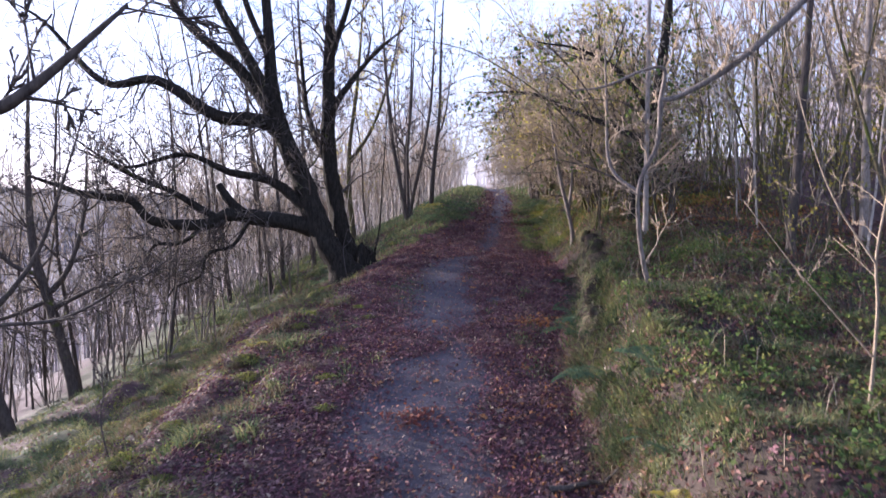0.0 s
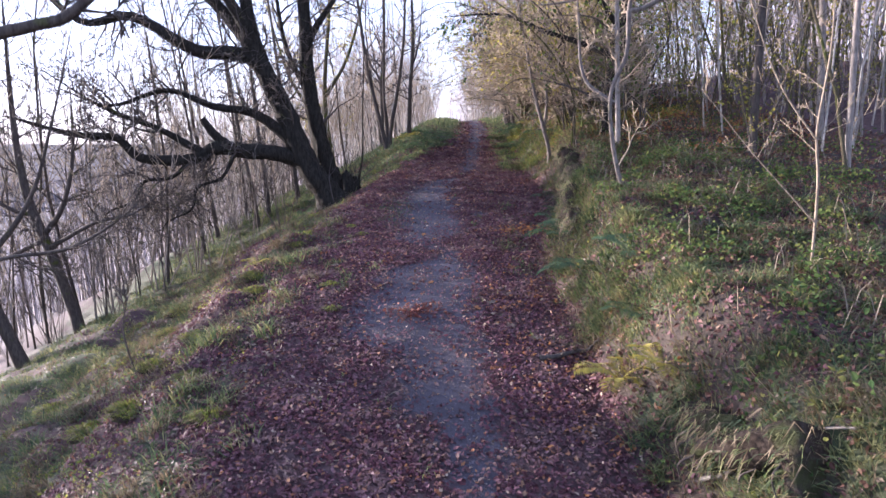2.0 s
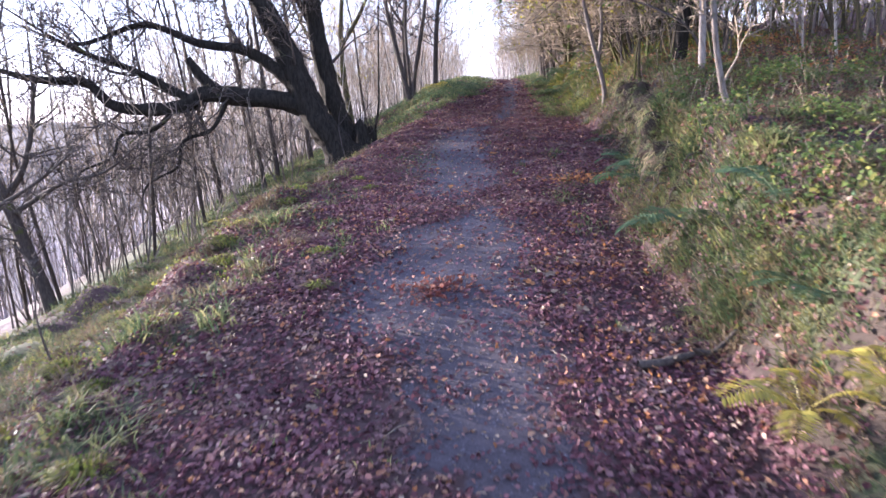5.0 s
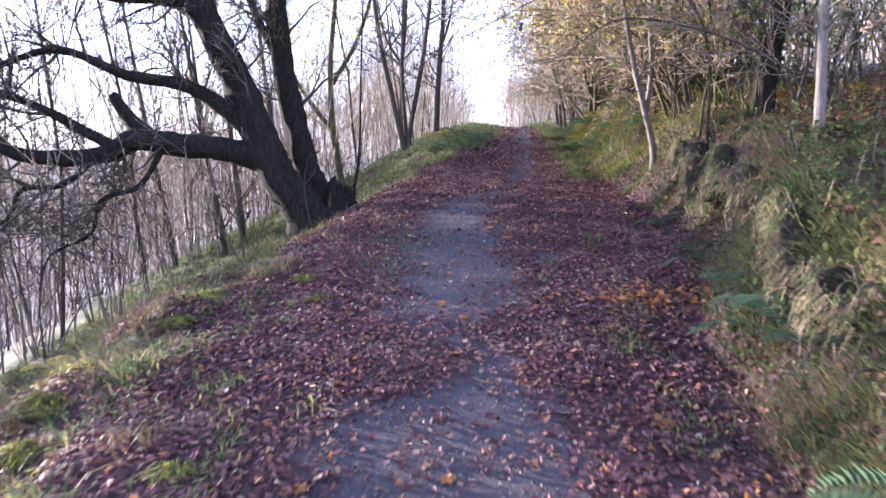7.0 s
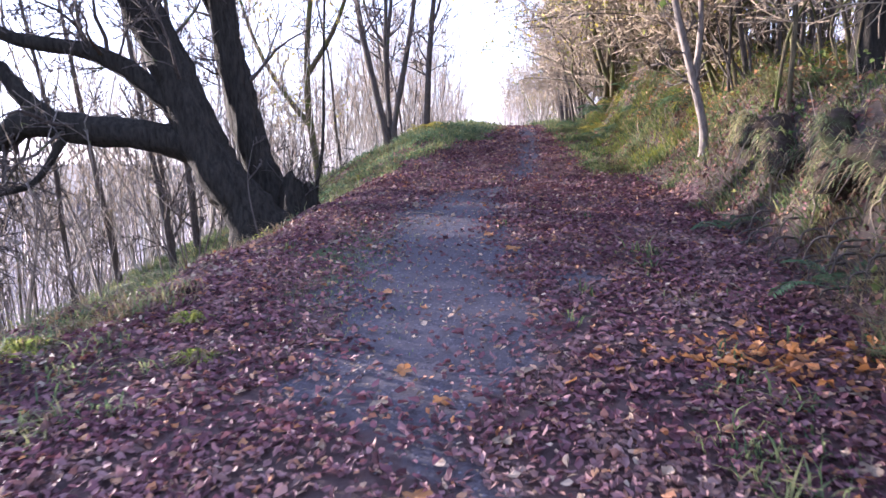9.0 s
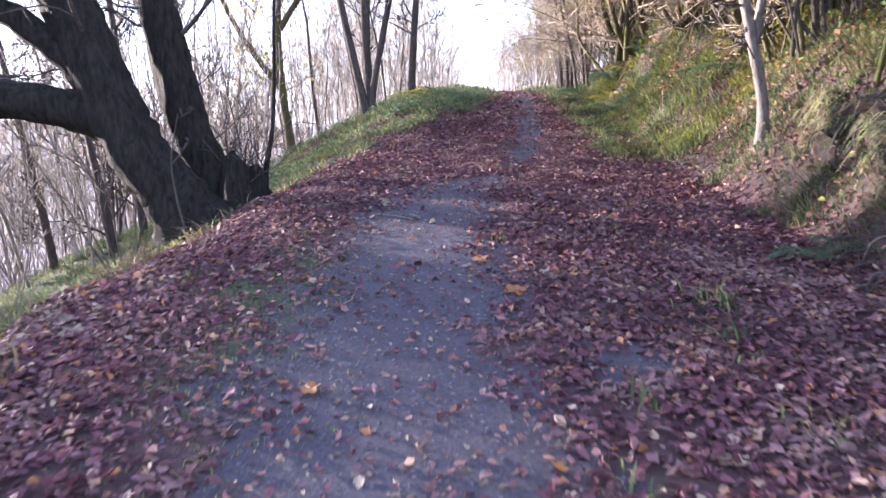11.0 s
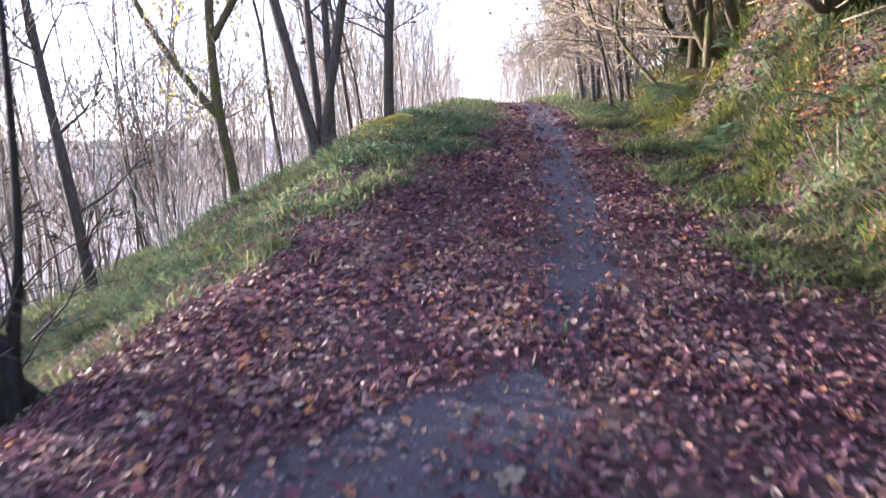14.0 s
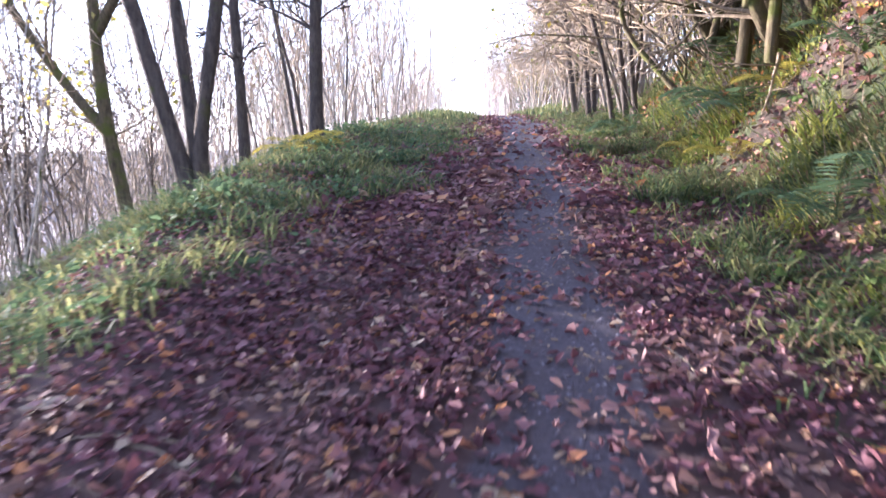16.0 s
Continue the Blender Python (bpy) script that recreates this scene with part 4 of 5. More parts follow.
for k, (x, y, rr, h, lx) in enumerate([(3.75, 28.0, 0.04, 5.5, -0.6), (3.62, 28.2, 0.035, 5.0, -1.1), (3.9, 31.2, 0.05, 6.0, -0.3), (4.05, 31.5, 0.05, 6.5, 0.2), (4.3, 34.5, 0.06, 7.0, -0.6)]):
    shaped_tree("sapling", "slim dark stem on the edge of the path", x, y, [[(0, 0, -0.1, rr * 1.2), (lx * 0.15, 0, 1.0, rr), (lx * 0.5, 0, h * 0.5, rr * 0.7), (lx, 0, h, 0.005)]], M_DARK, 3.0, 0.9, SLIM, 90 + k, M_TWIG, start=0.25)

# ---- the woods on both sides ----
protos_dark = [pole(10 + k, 9 + k % 3 * 1.5, 0.035 + 0.01 * (k % 3), (M_DARK, M_GREY, M_DARK)[k % 3], "slender_tree", shoots=(0, 2, 18), bend=0.14) for k in range(6)]
protos_thin = [pole(90 + k, 8.5 + k % 3, 0.024 + 0.008 * (k % 2), (M_GREY, M_DARK)[k % 2], "slender_tree", shoots=(0, 3, 20), bend=0.17, start=0.15) for k in range(4)]
protos_pale = [pole(30 + k, 9 + k % 3, 0.026 + 0.01 * (k % 3), (M_PALE, M_GREY, M_MOSSY)[k % 3], "birch_tree", shoots=(0, 2, 16), bend=0.16) for k in range(6)]
protos_cop = [coppice(50 + k, 6.0, 0.025, 6, (M_GREY, M_PALE)[k % 2], "hazel_bush") for k in range(4)]
protos_cop2 = [coppice(70 + k, 5.0, 0.022, 6, (M_DARK, M_MOSSY)[k % 2], "hazel_bush", 0.6, leaves=260) for k in range(4)]
for p in protos_dark + protos_thin:
    tagged(p, "bare slender dark-barked tree on the valley slope", "tree", "trees of the valley slope")
for p in protos_pale:
    tagged(p, "bare slender tree in the upper wood", "tree", "trees of the upper wood")
for p in protos_cop:
    tagged(p, "bare many-stemmed hazel on the valley slope", "shrub", "hazels of the valley slope")
for p in protos_cop2:
    tagged(p, "many-stemmed hazel with last yellow leaves in the upper wood", "shrub", "hazels of the upper wood")


def scatter(protos, count, xr, yr, ok, smin, smax, gap, seed, tilt=(-3, 3)):
    r = random.Random(seed)
    used, spots, tries = set(), [], 0
    while len(spots) < count and tries < count * 40:
        tries += 1
        x, y = r.uniform(*xr), r.uniform(*yr)
        if not ok(x, y) or any((x - a) ** 2 + (y - b) ** 2 < gap * gap for a, b in spots):
            continue
        spots.append((x, y))
        p, s, turn, lean = r.choice(protos), r.uniform(smin, smax), r.uniform(0, 360), (r.uniform(-3, 3), r.uniform(*tilt))
        if p.name in used:
            place(p, x, y, turn, s, lean)
        else:
            used.add(p.name)
            p.matrix_basis = stand(p, x, y, turn, s, lean)
            p.scale = (s,) * 3


def left_edge(y):
    return float(soft_interp(y, LY, LX))


def right_foot(y):
    return float(soft_interp(y, FY, FX))


scatter(protos_dark, 95, (-26, 3), (3, 75), lambda x, y: x < left_edge(y) - (1.0 if y > 31 else 4.2 if y > 24 else 7.5) and x > -0.8 * y - 12, 0.6, 1.05, 0.8, 1, (-7, 1))
scatter(protos_cop, 60, (-16, 3), (15, 70), lambda x, y: x < left_edge(y) - (1.8 if y > 30 else 5.0) and x > -0.8 * y, 0.7, 1.2, 0.9, 3, (-6, 1))
scatter(protos_pale, 210, (3, 24), (8, 66), lambda x, y: x > right_foot(y) + 1.3 + (y < 30) * 3.2 and x < 0.75 * y + 3, 0.55, 1.05, 0.5, 2)
scatter(protos_cop2, 70, (3, 20), (10, 75), lambda x, y: x > right_foot(y) + 0.8 + (y < 27) * 2.4 and x < 0.7 * y + 2, 0.7, 1.25, 0.9, 4)
# unseen trees added far left of the start to block the low sun
scatter(protos_dark, 36, (-30, -7), (-2, 16), lambda x, y: x < -0.72 * y - 1.5, 0.7, 1.1, 0.9, 31, (-6, 1))


scatter(protos_thin, 55, (-15, -3.5), (21, 46), lambda x, y: x < left_edge(y) - 3.6 and x > -0.62 * (y - 14), 0.55, 1.0, 0.6, 21, (-7, 1))
scatter(protos_cop, 20, (-9, 1), (22, 40), lambda x, y: x < left_edge(y) - 2.6, 0.6, 1.0, 0.9, 22, (-6, 1))

scatter(protos_cop2[:2], 34, (5.2, 13), (9, 24), lambda x, y: x > right_foot(y) + 3.0, 0.3, 0.6, 0.7, 23)


scatter(protos_thin, 55, (-6, 5), (30, 62), lambda x, y: x < left_edge(y) - 0.7, 0.6, 1.05, 0.7, 41, (-6, 2))


scatter(protos_dark, 16, (-13, -6.5), (16.5, 22), lambda x, y: True, 0.6, 0.95, 0.9, 58, (-7, 1))
# brushwood close below the brow, and the rows that close in on the path farther on
protos_brush = [coppice(150 + k, 4.2, 0.018, 7, M_HAZELBARK, "hazel_bush", 0.4, (0, 3, 6)) for k in range(3)]
for p in protos_brush:
    tagged(p, "dark bare many-stemmed brush below the brow", "shrub", "brush below the brow")
scatter(protos_brush, 24, (-14, -3), (13, 36), lambda x, y: x < left_edge(y) - 3.4 and x > -0.62 * (y - 4), 0.55, 1.1, 0.7, 51, (-7, 1))
scatter(protos_brush, 10, (-12, -5.5), (15, 21), lambda x, y: True, 0.6, 1.0, 0.8, 57, (-7, 1))
scatter(protos_thin, 30, (-16, -4), (13, 34), lambda x, y: x < left_edge(y) - 4.2 and x > -0.66 * (y - 2), 0.45, 0.85, 0.5, 52, (-8, 1))
scatter(protos_cop, 46, (-4, 12), (32, 95), lambda x, y: -4.5 < x - left_edge(y) < -0.4, 0.7, 1.3, 0.9, 53, (-5, 2))
scatter(protos_cop, 40, (3, 14), (32, 95), lambda x, y: 1.3 < x - float(path_mid(y)) < 5.0, 0.7, 1.3, 0.9, 54)
scatter(protos_pale, 60, (3, 14), (34, 95), lambda x, y: 1.4 < x - float(path_mid(y)) < 6.0, 0.6, 1.0, 0.8, 55)
scatter(protos_pale, 90, (6, 17), (9, 24), lambda x, y: x > right_foot(y) + 3.2 and x < 0.75 * y + 3, 0.5, 0.95, 0.4, 56)


def far_wood(name, label, count, xr, yr, ok, seed, h=(5, 9.5), r=(0.04, 0.09)):
    """Distant bare woodland in one mesh: stems with a haze of upright twigs, bark paled for air haze."""
    g = random.Random(seed)
    b, n = Buf(), 0
    while n < count:
        x, y = g.uniform(*xr), g.uniform(*yr)
        if not ok(x, y):
            continue
        n += 1
        z, hh, rr = gz(x, y), g.uniform(*h), g.uniform(*r)
        lx, ly = g.uniform(-0.08, 0.06), g.uniform(-0.05, 0.05)
        top = (x + lx * hh, y + ly * hh, z + hh)
        mid = (x + lx * hh * 0.4 + g.uniform(-0.1, 0.1), y + ly * hh * 0.4, z + hh * 0.5)
        b.tube([(x, y, z - 0.3), mid, top], [rr, rr * 0.7, 0.015], 3)
        for _ in range(7):
            f = g.uniform(0.25, 0.95)
            p = Vector((x + lx * hh * f, y + ly * hh * f, z + hh * f))
            q = p + Vector((g.uniform(-1, 1), g.uniform(-1, 1), g.uniform(0.5, 1.8))) * hh * 0.12
            b.tube([p, q], [max(rr * 0.4, 0.025), 0.012], 3)
    return tagged(part(name, b.data(), M_FAR_HAZY), label, "woodland", kind="stuff")


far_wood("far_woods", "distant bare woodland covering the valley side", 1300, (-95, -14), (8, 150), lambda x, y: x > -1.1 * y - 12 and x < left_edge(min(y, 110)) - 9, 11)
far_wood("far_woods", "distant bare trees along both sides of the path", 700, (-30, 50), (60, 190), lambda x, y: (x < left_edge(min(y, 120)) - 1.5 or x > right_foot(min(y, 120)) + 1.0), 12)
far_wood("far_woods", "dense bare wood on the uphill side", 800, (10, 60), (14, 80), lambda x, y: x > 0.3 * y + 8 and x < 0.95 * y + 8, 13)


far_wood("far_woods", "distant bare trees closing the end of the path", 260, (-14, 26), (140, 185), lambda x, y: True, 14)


def conifer(seed, x, y, h):
    r = random.Random(seed)
    root = new("spruce_tree")
    root.location = (x, y, gz(x, y))
    wood, green = Buf(), Buf()
    wood.tube([(0, 0, -0.3), (0, 0, h * 0.6), (0, 0, h)], [0.14, 0.08, 0.01], 6)
    for k in range(int(h * 9)):
        f = r.uniform(0.08, 0.99)
        a = r.uniform(0, 6.28)
        ln = (1 - f) * h * 0.32 + 0.2
        p = Vector((0, 0, h * f))
        d = Vector((math.cos(a), math.sin(a), -0.25))
        for j in range(7):
            s = p + d * ln * (j + 1) / 7
            w = (d + rand_dir(r) * 0.7).normalized()
            u = rand_dir(r)
            green.leaf(s, w, (u - w * u.dot(w)).normalized(), 0.9 * (1.25 - f), 0.4)
    part("trunk", wood.data(), M_DARK, root)
    part("crown", green.data(), M_HAZY_SPRUCE, root)
    return tagged(root, "spruce standing far along the path, its green paled for haze", "tree", "spruces far along the path")


for k, (x, y, h) in enumerate([(-2.6, 120, 8), (-4.4, 126, 9), (14.0, 125, 10), (16.0, 122, 10), (-6.0, 118, 8)]):
    conifer(k, x, y, h)


# ---- ground cover ----
def normals(x, y, e=0.05):
    dx = (ground_z(x + e, y) - ground_z(x - e, y)) / (2 * e)
    dy = (ground_z(x, y + e) - ground_z(x, y - e)) / (2 * e)
    n = np.stack([-dx, -dy, np.ones_like(dx)], -1)
    return n / np.linalg.norm(n, axis=-1, keepdims=True)


def strew(name, shape, faces, x, y, size, tilt, lift, mat, g, curl=None):
    """Lays one small shape many times on the ground, each turned, tilted and sized on its own."""
    n, shape = len(x), np.array(shape, float)
    nor = normals(x, y) + g.normal(0, 1, (n, 3)) * np.asarray(tilt).reshape(-1, 1)
    nor /= np.linalg.norm(nor, axis=1, keepdims=True)
    a = g.uniform(0, 2 * np.pi, n)
    t = np.stack([np.cos(a), np.sin(a), np.zeros(n)], 1)
    t -= nor * np.sum(t * nor, 1, keepdims=True)
    t /= np.linalg.norm(t, axis=1, keepdims=True)
    s = np.cross(nor, t)
    base = np.stack([x, y, ground_z(x, y) + lift], 1)
    loc = np.repeat(shape[None], n, 0) * size[:, None, None]
    if curl is not None:
        loc = loc + g.normal(0, 1, loc.shape) * np.array([0.07, 0.07, 0.1]) * size[:, None, None]
        loc[:, :, 2] *= g.uniform(curl[0], curl[1], n)[:, None]
    v = base[:, None] + loc[:, :, :1] * t[:, None] + loc[:, :, 1:2] * s[:, None] + loc[:, :, 2:3] * nor[:, None]
    k = len(shape)
    f = [tuple(i * k + j for j in face) for i in range(n) for face in faces]
    return part(name, (v.reshape(-1, 3).tolist(), f), mat, smooth=False)


OVAL = [(0, 0, 0.06), (0.28, 0.26, 0.16), (0.7, 0.22, 0.12), (1, 0, 0.05), (0.7, -0.22, 0.1), (0.28, -0.26, 0.18)]
OVAL_F = [(0, 1, 2, 3), (0, 3, 4, 5)]
LOBED = [(0, 0, 0), (0.05, 0.35, 0.1), (0.3, 0.3, 0.02), (0.45, 0.62, 0.16), (0.6, 0.28, 0.03), (1.0, 0, 0.12), (0.6, -0.28, 0.03), (0.45, -0.62, 0.14), (0.3, -0.3, 0.02), (0.05, -0.35, 0.12), (0.4, 0, -0.03)]
LOBED_F = [(10, k, (k + 1) % 10) for k in range(10)]


def spread(g, count, xr, yr, density, power=1.0):
    """Random places, kept by a density from 0 to 1; more of them near the start of the stretch if power > 1."""
    xs, ys, have = [], [], 0
    while have < count:
        x, y = g.uniform(*xr, count * 2), yr[0] + (yr[1] - yr[0]) * g.uniform(0, 1, count * 2) ** power
        keep = g.uniform(0, 1, len(x)) < density(x, y)
        xs.append(x[keep]), ys.append(y[keep])
        have += keep.sum()
    return np.concatenate(xs)[:count], np.concatenate(ys)[:count]


def litter(x, y):
    edge, foot = soft_interp(y, LY, LX), soft_interp(y, FY, FX)
    inside = (x > edge - np.interp(y, [14, 16], [0.6, 1.3])) & (x < foot + 0.05)
    return np.clip(np.where(inside, 1.0, np.where(x > foot, 0.2, 0.6)) * (1 - np.interp(y, [10, 11.5, 17, 18.5], [0.87, 0.93, 0.93, 0.94]) * grit(x, y)) * (1 - 0.8 * grass(x, y, 1.0)) * (0.75 + 0.4 * waves(x, y, 2.3, 5.1)), 0, 1)


g = np.random.default_rng(8)
x, y = spread(g, 150000, (-5, 5), (2, 24), litter)
tagged(strew("fallen_leaves", OVAL, OVAL_F, x, y, g.uniform(0.028, 0.06, len(x)), np.full(len(x), 0.3), g.uniform(0.004, 0.025, len(x)), M_BROWN, g, (0.3, 1.8)), "thick brown and russet fallen leaves along the path", "leaf litter", kind="stuff")
x, y = spread(g, 15000, (-9, 9), (1, 34), lambda x, y: np.clip(litter(x, y) + 0.2, 0, 1))
tagged(strew("fallen_leaves", LOBED, LOBED_F, x, y, g.uniform(0.026, 0.054, len(x)), np.full(len(x), 0.32), g.uniform(0.006, 0.035, len(x)), M_BROWN, g, (0.3, 2.0)), "scattered lobed brown leaves on path and banks", "leaf litter", kind="stuff")
x, y = spread(g, 16000, (-3, 7), (22, 46), litter)
tagged(strew("fallen_leaves", OVAL, OVAL_F, x, y, g.uniform(0.07, 0.12, len(x)), np.full(len(x), 0.25), g.uniform(0.004, 0.03, len(x)), M_BROWN, g, (0.3, 1.6)), "brown fallen leaves on the far path", "leaf litter", kind="stuff")
# a streak of sunlight on the path edge, painted with bright gold leaves
x, y = g.normal(1.6, 0.32, 190), g.normal(11.55, 0.16, 190)
tagged(strew("fallen_leaves", OVAL, OVAL_F, x, y, g.uniform(0.04, 0.08, len(x)), np.full(len(x), 0.35), g.uniform(0.01, 0.05, len(x)), M_GOLD, g, (0.3, 1.8)), "sun patch at the foot of the bank, coloured in as orange-gold leaves", "leaf litter", kind="stuff")
x, y = g.normal(-0.33, 0.16, 190), g.normal(7.9, 0.17, 190)
tagged(strew("fallen_leaves", OVAL, OVAL_F, x, y, g.uniform(0.035, 0.065, len(x)), np.full(len(x), 0.5), g.uniform(0.004, 0.05, len(x)), M_RUST, g, (0.3, 1.8)), "small heap of rust-red leaves on the grit", "leaf litter", kind="stuff")
x, y = spread(g, 260, (0.65, 1.5), (4.5, 10), lambda x, y: np.clip(0.5 + waves(x, y, 2.7, 1.4), 0, 1))
tagged(strew("fallen_leaves", OVAL, OVAL_F, x, y, g.uniform(0.03, 0.06, len(x)), np.full(len(x), 0.5), g.uniform(0.008, 0.04, len(x)), M_GOLD, g, (0.3, 1.8)), "orange leaves scattered along the foot of the bank", "leaf litter", kind="stuff")
# crumbs and leaf scraps on the bare grit
x, y = spread(g, 2600, (-1.6, 3), (3, 26), lambda x, y: grit(x, y) * 0.9)
tagged(strew("leaf_scraps", OVAL, OVAL_F, x, y, g.uniform(0.012, 0.04, len(x)), np.full(len(x), 0.2), g.uniform(0.002, 0.008, len(x)), M_DRYLEAF, g, (0.3, 1.5)), "pale leaf scraps trodden into the grit", "leaf litter", kind="stuff")
PEB = [(1, 0, 0), (0.3, 0.9, 0), (-0.8, 0.6, 0), (-0.9, -0.5, 0), (0.2, -0.9, 0), (0.1, 0.1, 0.6)]
x, y = spread(g, 6500, (-1.6, 3), (3, 26), lambda x, y: grit(x, y))
tagged(strew("gravel", PEB, [(0, 1, 5), (1, 2, 5), (2, 3, 5), (3, 4, 5), (4, 0, 5)], x, y, g.uniform(0.004, 0.013, len(x)), np.full(len(x), 0.15), np.full(len(x), 0.0), M_STONE, g), "small grey stones bedded in the path", "gravel", kind="stuff")


def blades(name, label, x, y, height, per, mat, g, droop=0.5, wide=0.006, fan=0.06):
    """Grass tufts: each blade bends over in two steps."""
    n = len(x)
    X, Y, H = np.repeat(x, per), np.repeat(y, per), np.repeat(height, per) * g.uniform(0.5, 1.15, n * per)
    a = g.uniform(0, 2 * np.pi, n * per)
    d = np.stack([np.cos(a), np.sin(a), np.zeros_like(a)], 1)
    off = g.normal(0, fan, (n * per, 2))
    X, Y = X + off[:, 0], Y + off[:, 1]
    base = np.stack([X, Y, ground_z(X, Y) - 0.01], 1)
    out = (g.uniform(0.15, 1.0, n * per) * droop * H)[:, None]
    up = np.array([0, 0, 1.0])
    w = wide * g.uniform(0.6, 1.4, n * per)[:, None]
    side = np.cross(d, up)
    fall = normals(X, Y) * np.array([1, 1, 0]) * H[:, None] * 0.5
    mid = base + d * out * 0.35 + up * (H * 0.62)[:, None] + fall * 0.4
    tip = base + d * out * 1.1 + up * (H * g.uniform(0.6, 1.0, n * per))[:, None] + fall
    v = np.stack([base - side * w, base + side * w, mid + side * w * 0.8, mid - side * w * 0.8, tip], 1).reshape(-1, 3)
    f = []
    for i in range(n * per):
        k = 5 * i
        f += [(k, k + 1, k + 2, k + 3), (k + 3, k + 2, k + 4)]
    return tagged(part(name, (v.tolist(), f), mat, smooth=False), label, "grass", kind="stuff")


# where the ferns grow: place, size, fronds, colour
FERNS = [(2.95, 21.2, 0.8, 7, M_FERN), (3.45, 23.4, 1.1, 9, M_FERN), (3.2, 23.0, 0.5, 7, M_FERNY), (3.55, 23.0, 0.45, 7, M_FERNY), (1.98, 9.55, 0.8, 7, M_FERN), (1.85, 8.0, 0.8, 7, M_FERN),
                                     (1.6, 5.45, 0.6, 9, M_FERNY), (1.85, 5.1, 0.55, 8, M_FERNY), (1.95, 6.1, 0.7, 6, M_FERN), (2.2, 7.1, 0.7, 6, M_FERN), (3.7, 22.3, 0.8, 7, M_FERN), (2.4, 12.4, 0.6, 6, M_FERN), (3.9, 24.9, 0.9, 8, M_FERN),
                                     (3.5, 20.2, 0.7, 7, M_FERN), (3.6, 18.7, 0.7, 7, M_FERN), (3.2, 24.0, 0.45, 6, M_FERNY), (3.35, 26.3, 0.8, 7, M_FERN), (-0.5, 25.2, 0.7, 7, M_FERNY), (-0.2, 25.5, 0.6, 6, M_FERNY),
                                     (2.0, 10.4, 0.7, 6, M_FERN), (-2.9, 10.6, 0.4, 5, M_FERNY), (2.5, 14.4, 0.5, 5, M_FERN)]


def bank_grass(x, y):
    d = grass(x, y) ** 1.3
    for fx, fy, fs, _, _ in FERNS:
        d = d * np.clip(((x - fx + 0.15) ** 2 + (y - fy + 0.15) ** 2) / (0.45 * fs) ** 2, 0, 1)
    return d


near = lambda x, y: bank_grass(x, y) * (x > soft_interp(y, LY, LX) - 8)
x, y = spread(g, 4800, (-10.5, 1.4), (1.5, 34), near)
tall = 1 + 0.1 * np.clip((y - 18) / 3, 0, 1)
blades("grass", "green tufted grass on the brow above the valley", x, y, g.uniform(0.04, 0.17, len(x)) * tall, 18, M_GRASS, g, 2.2, 0.006, 0.1)
x, y = spread(g, 4200, (1.2, 6.5), (1.5, 34), lambda x, y: np.clip(bank_grass(x, y) + 0.16 * (x > soft_interp(y, FY, FX) + 0.1) * (y < 13), 0, 1))
tall = 1 + 0.4 * np.clip((y - 17) / 3, 0, 1)
blades("grass", "long drooping grass on the upper bank", x, y, g.uniform(0.04, 0.125, len(x)) * tall, 18, M_GRASS, g, 2.3, 0.0055, 0.07)
x, y = spread(g, 2000, (1.4, 5), (1.5, 26), lambda x, y: np.clip(bank_grass(x, y) + 0.4 * (x > soft_interp(y, FY, FX)), 0, 1) * np.where(y > 16.5, 0.25, np.where(y < 9, 0.45, 1)))
blades("dry_grass", "straw-coloured dead grass hanging on the bank", x, y, g.uniform(0.06, 0.17, len(x)), 14, M_DRY, g, 1.9, 0.005, 0.07)
x, y = spread(g, 800, (-6, 0.6), (2, 20), near)
blades("dry_grass", "straw-coloured dead grass on the brow", x, y, g.uniform(0.08, 0.2, len(x)), 14, M_DRY, g, 1.5, 0.005)
x, y = spread(g, 260, (-6.5, 0.5), (3, 30), near)
blades("tussocks", "coarse mixed tussocks standing proud on the brow", x, y, g.uniform(0.1, 0.24, len(x)), 60, M_GRASS, g, 2.4, 0.007, 0.09)
x, y = spread(g, 110, (-3, 1.0), (17.5, 28), near)
blades("tussocks", "tall soft grass tussocks along the valley-side verge", x, y, g.uniform(0.1, 0.23, len(x)), 55, M_GRASS, g, 2.2, 0.006, 0.11)
x, y = spread(g, 620, (1.5, 5), (2.5, 30), lambda x, y: np.clip(bank_grass(x, y) + 0.14 * (x > soft_interp(y, FY, FX)), 0, 1))
blades("tussocks", "coarse mixed tussocks standing proud on the bank", x, y, g.uniform(0.08, 0.19, len(x)), 50, M_GRASS, g, 2.3, 0.006, 0.06)
x, y = spread(g, 200, (-5, 4.5), (3, 26), lambda x, y: np.where(y > 17, 0.3, 1) * np.clip(bank_grass(x, y) + 0.1 * (x > soft_interp(y, FY, FX)), 0, 1))
blades("dead_tussocks", "bleached dead grass tussocks on both banks", x, y, g.uniform(0.08, 0.2, len(x)), 50, M_DRY, g, 1.9, 0.005, 0.08)
x, y = spread(g, 120, (2.2, 4.4), (11.3, 17), lambda x, y: 0.8 * np.clip((x - soft_interp(y, FY, FX) - 0.05) / 0.2, 0, 1) * np.clip(0.6 + waves(x, y, 3.4, 1.2), 0, 1))
blades("tussocks", "grey-green tussocks drooping from the worn bank", x, y, g.uniform(0.06, 0.16, len(x)), 45, M_GRASS, g, 2.4, 0.005, 0.07)
x, y = spread(g, 110, (1.4, 3.0), (6.5, 11.5), lambda x, y: np.clip((x - soft_interp(y, FY, FX) - 0.02) / 0.15, 0, 1) * np.clip((soft_interp(y, FY, FX) + 0.9 - x) / 0.3, 0, 1))
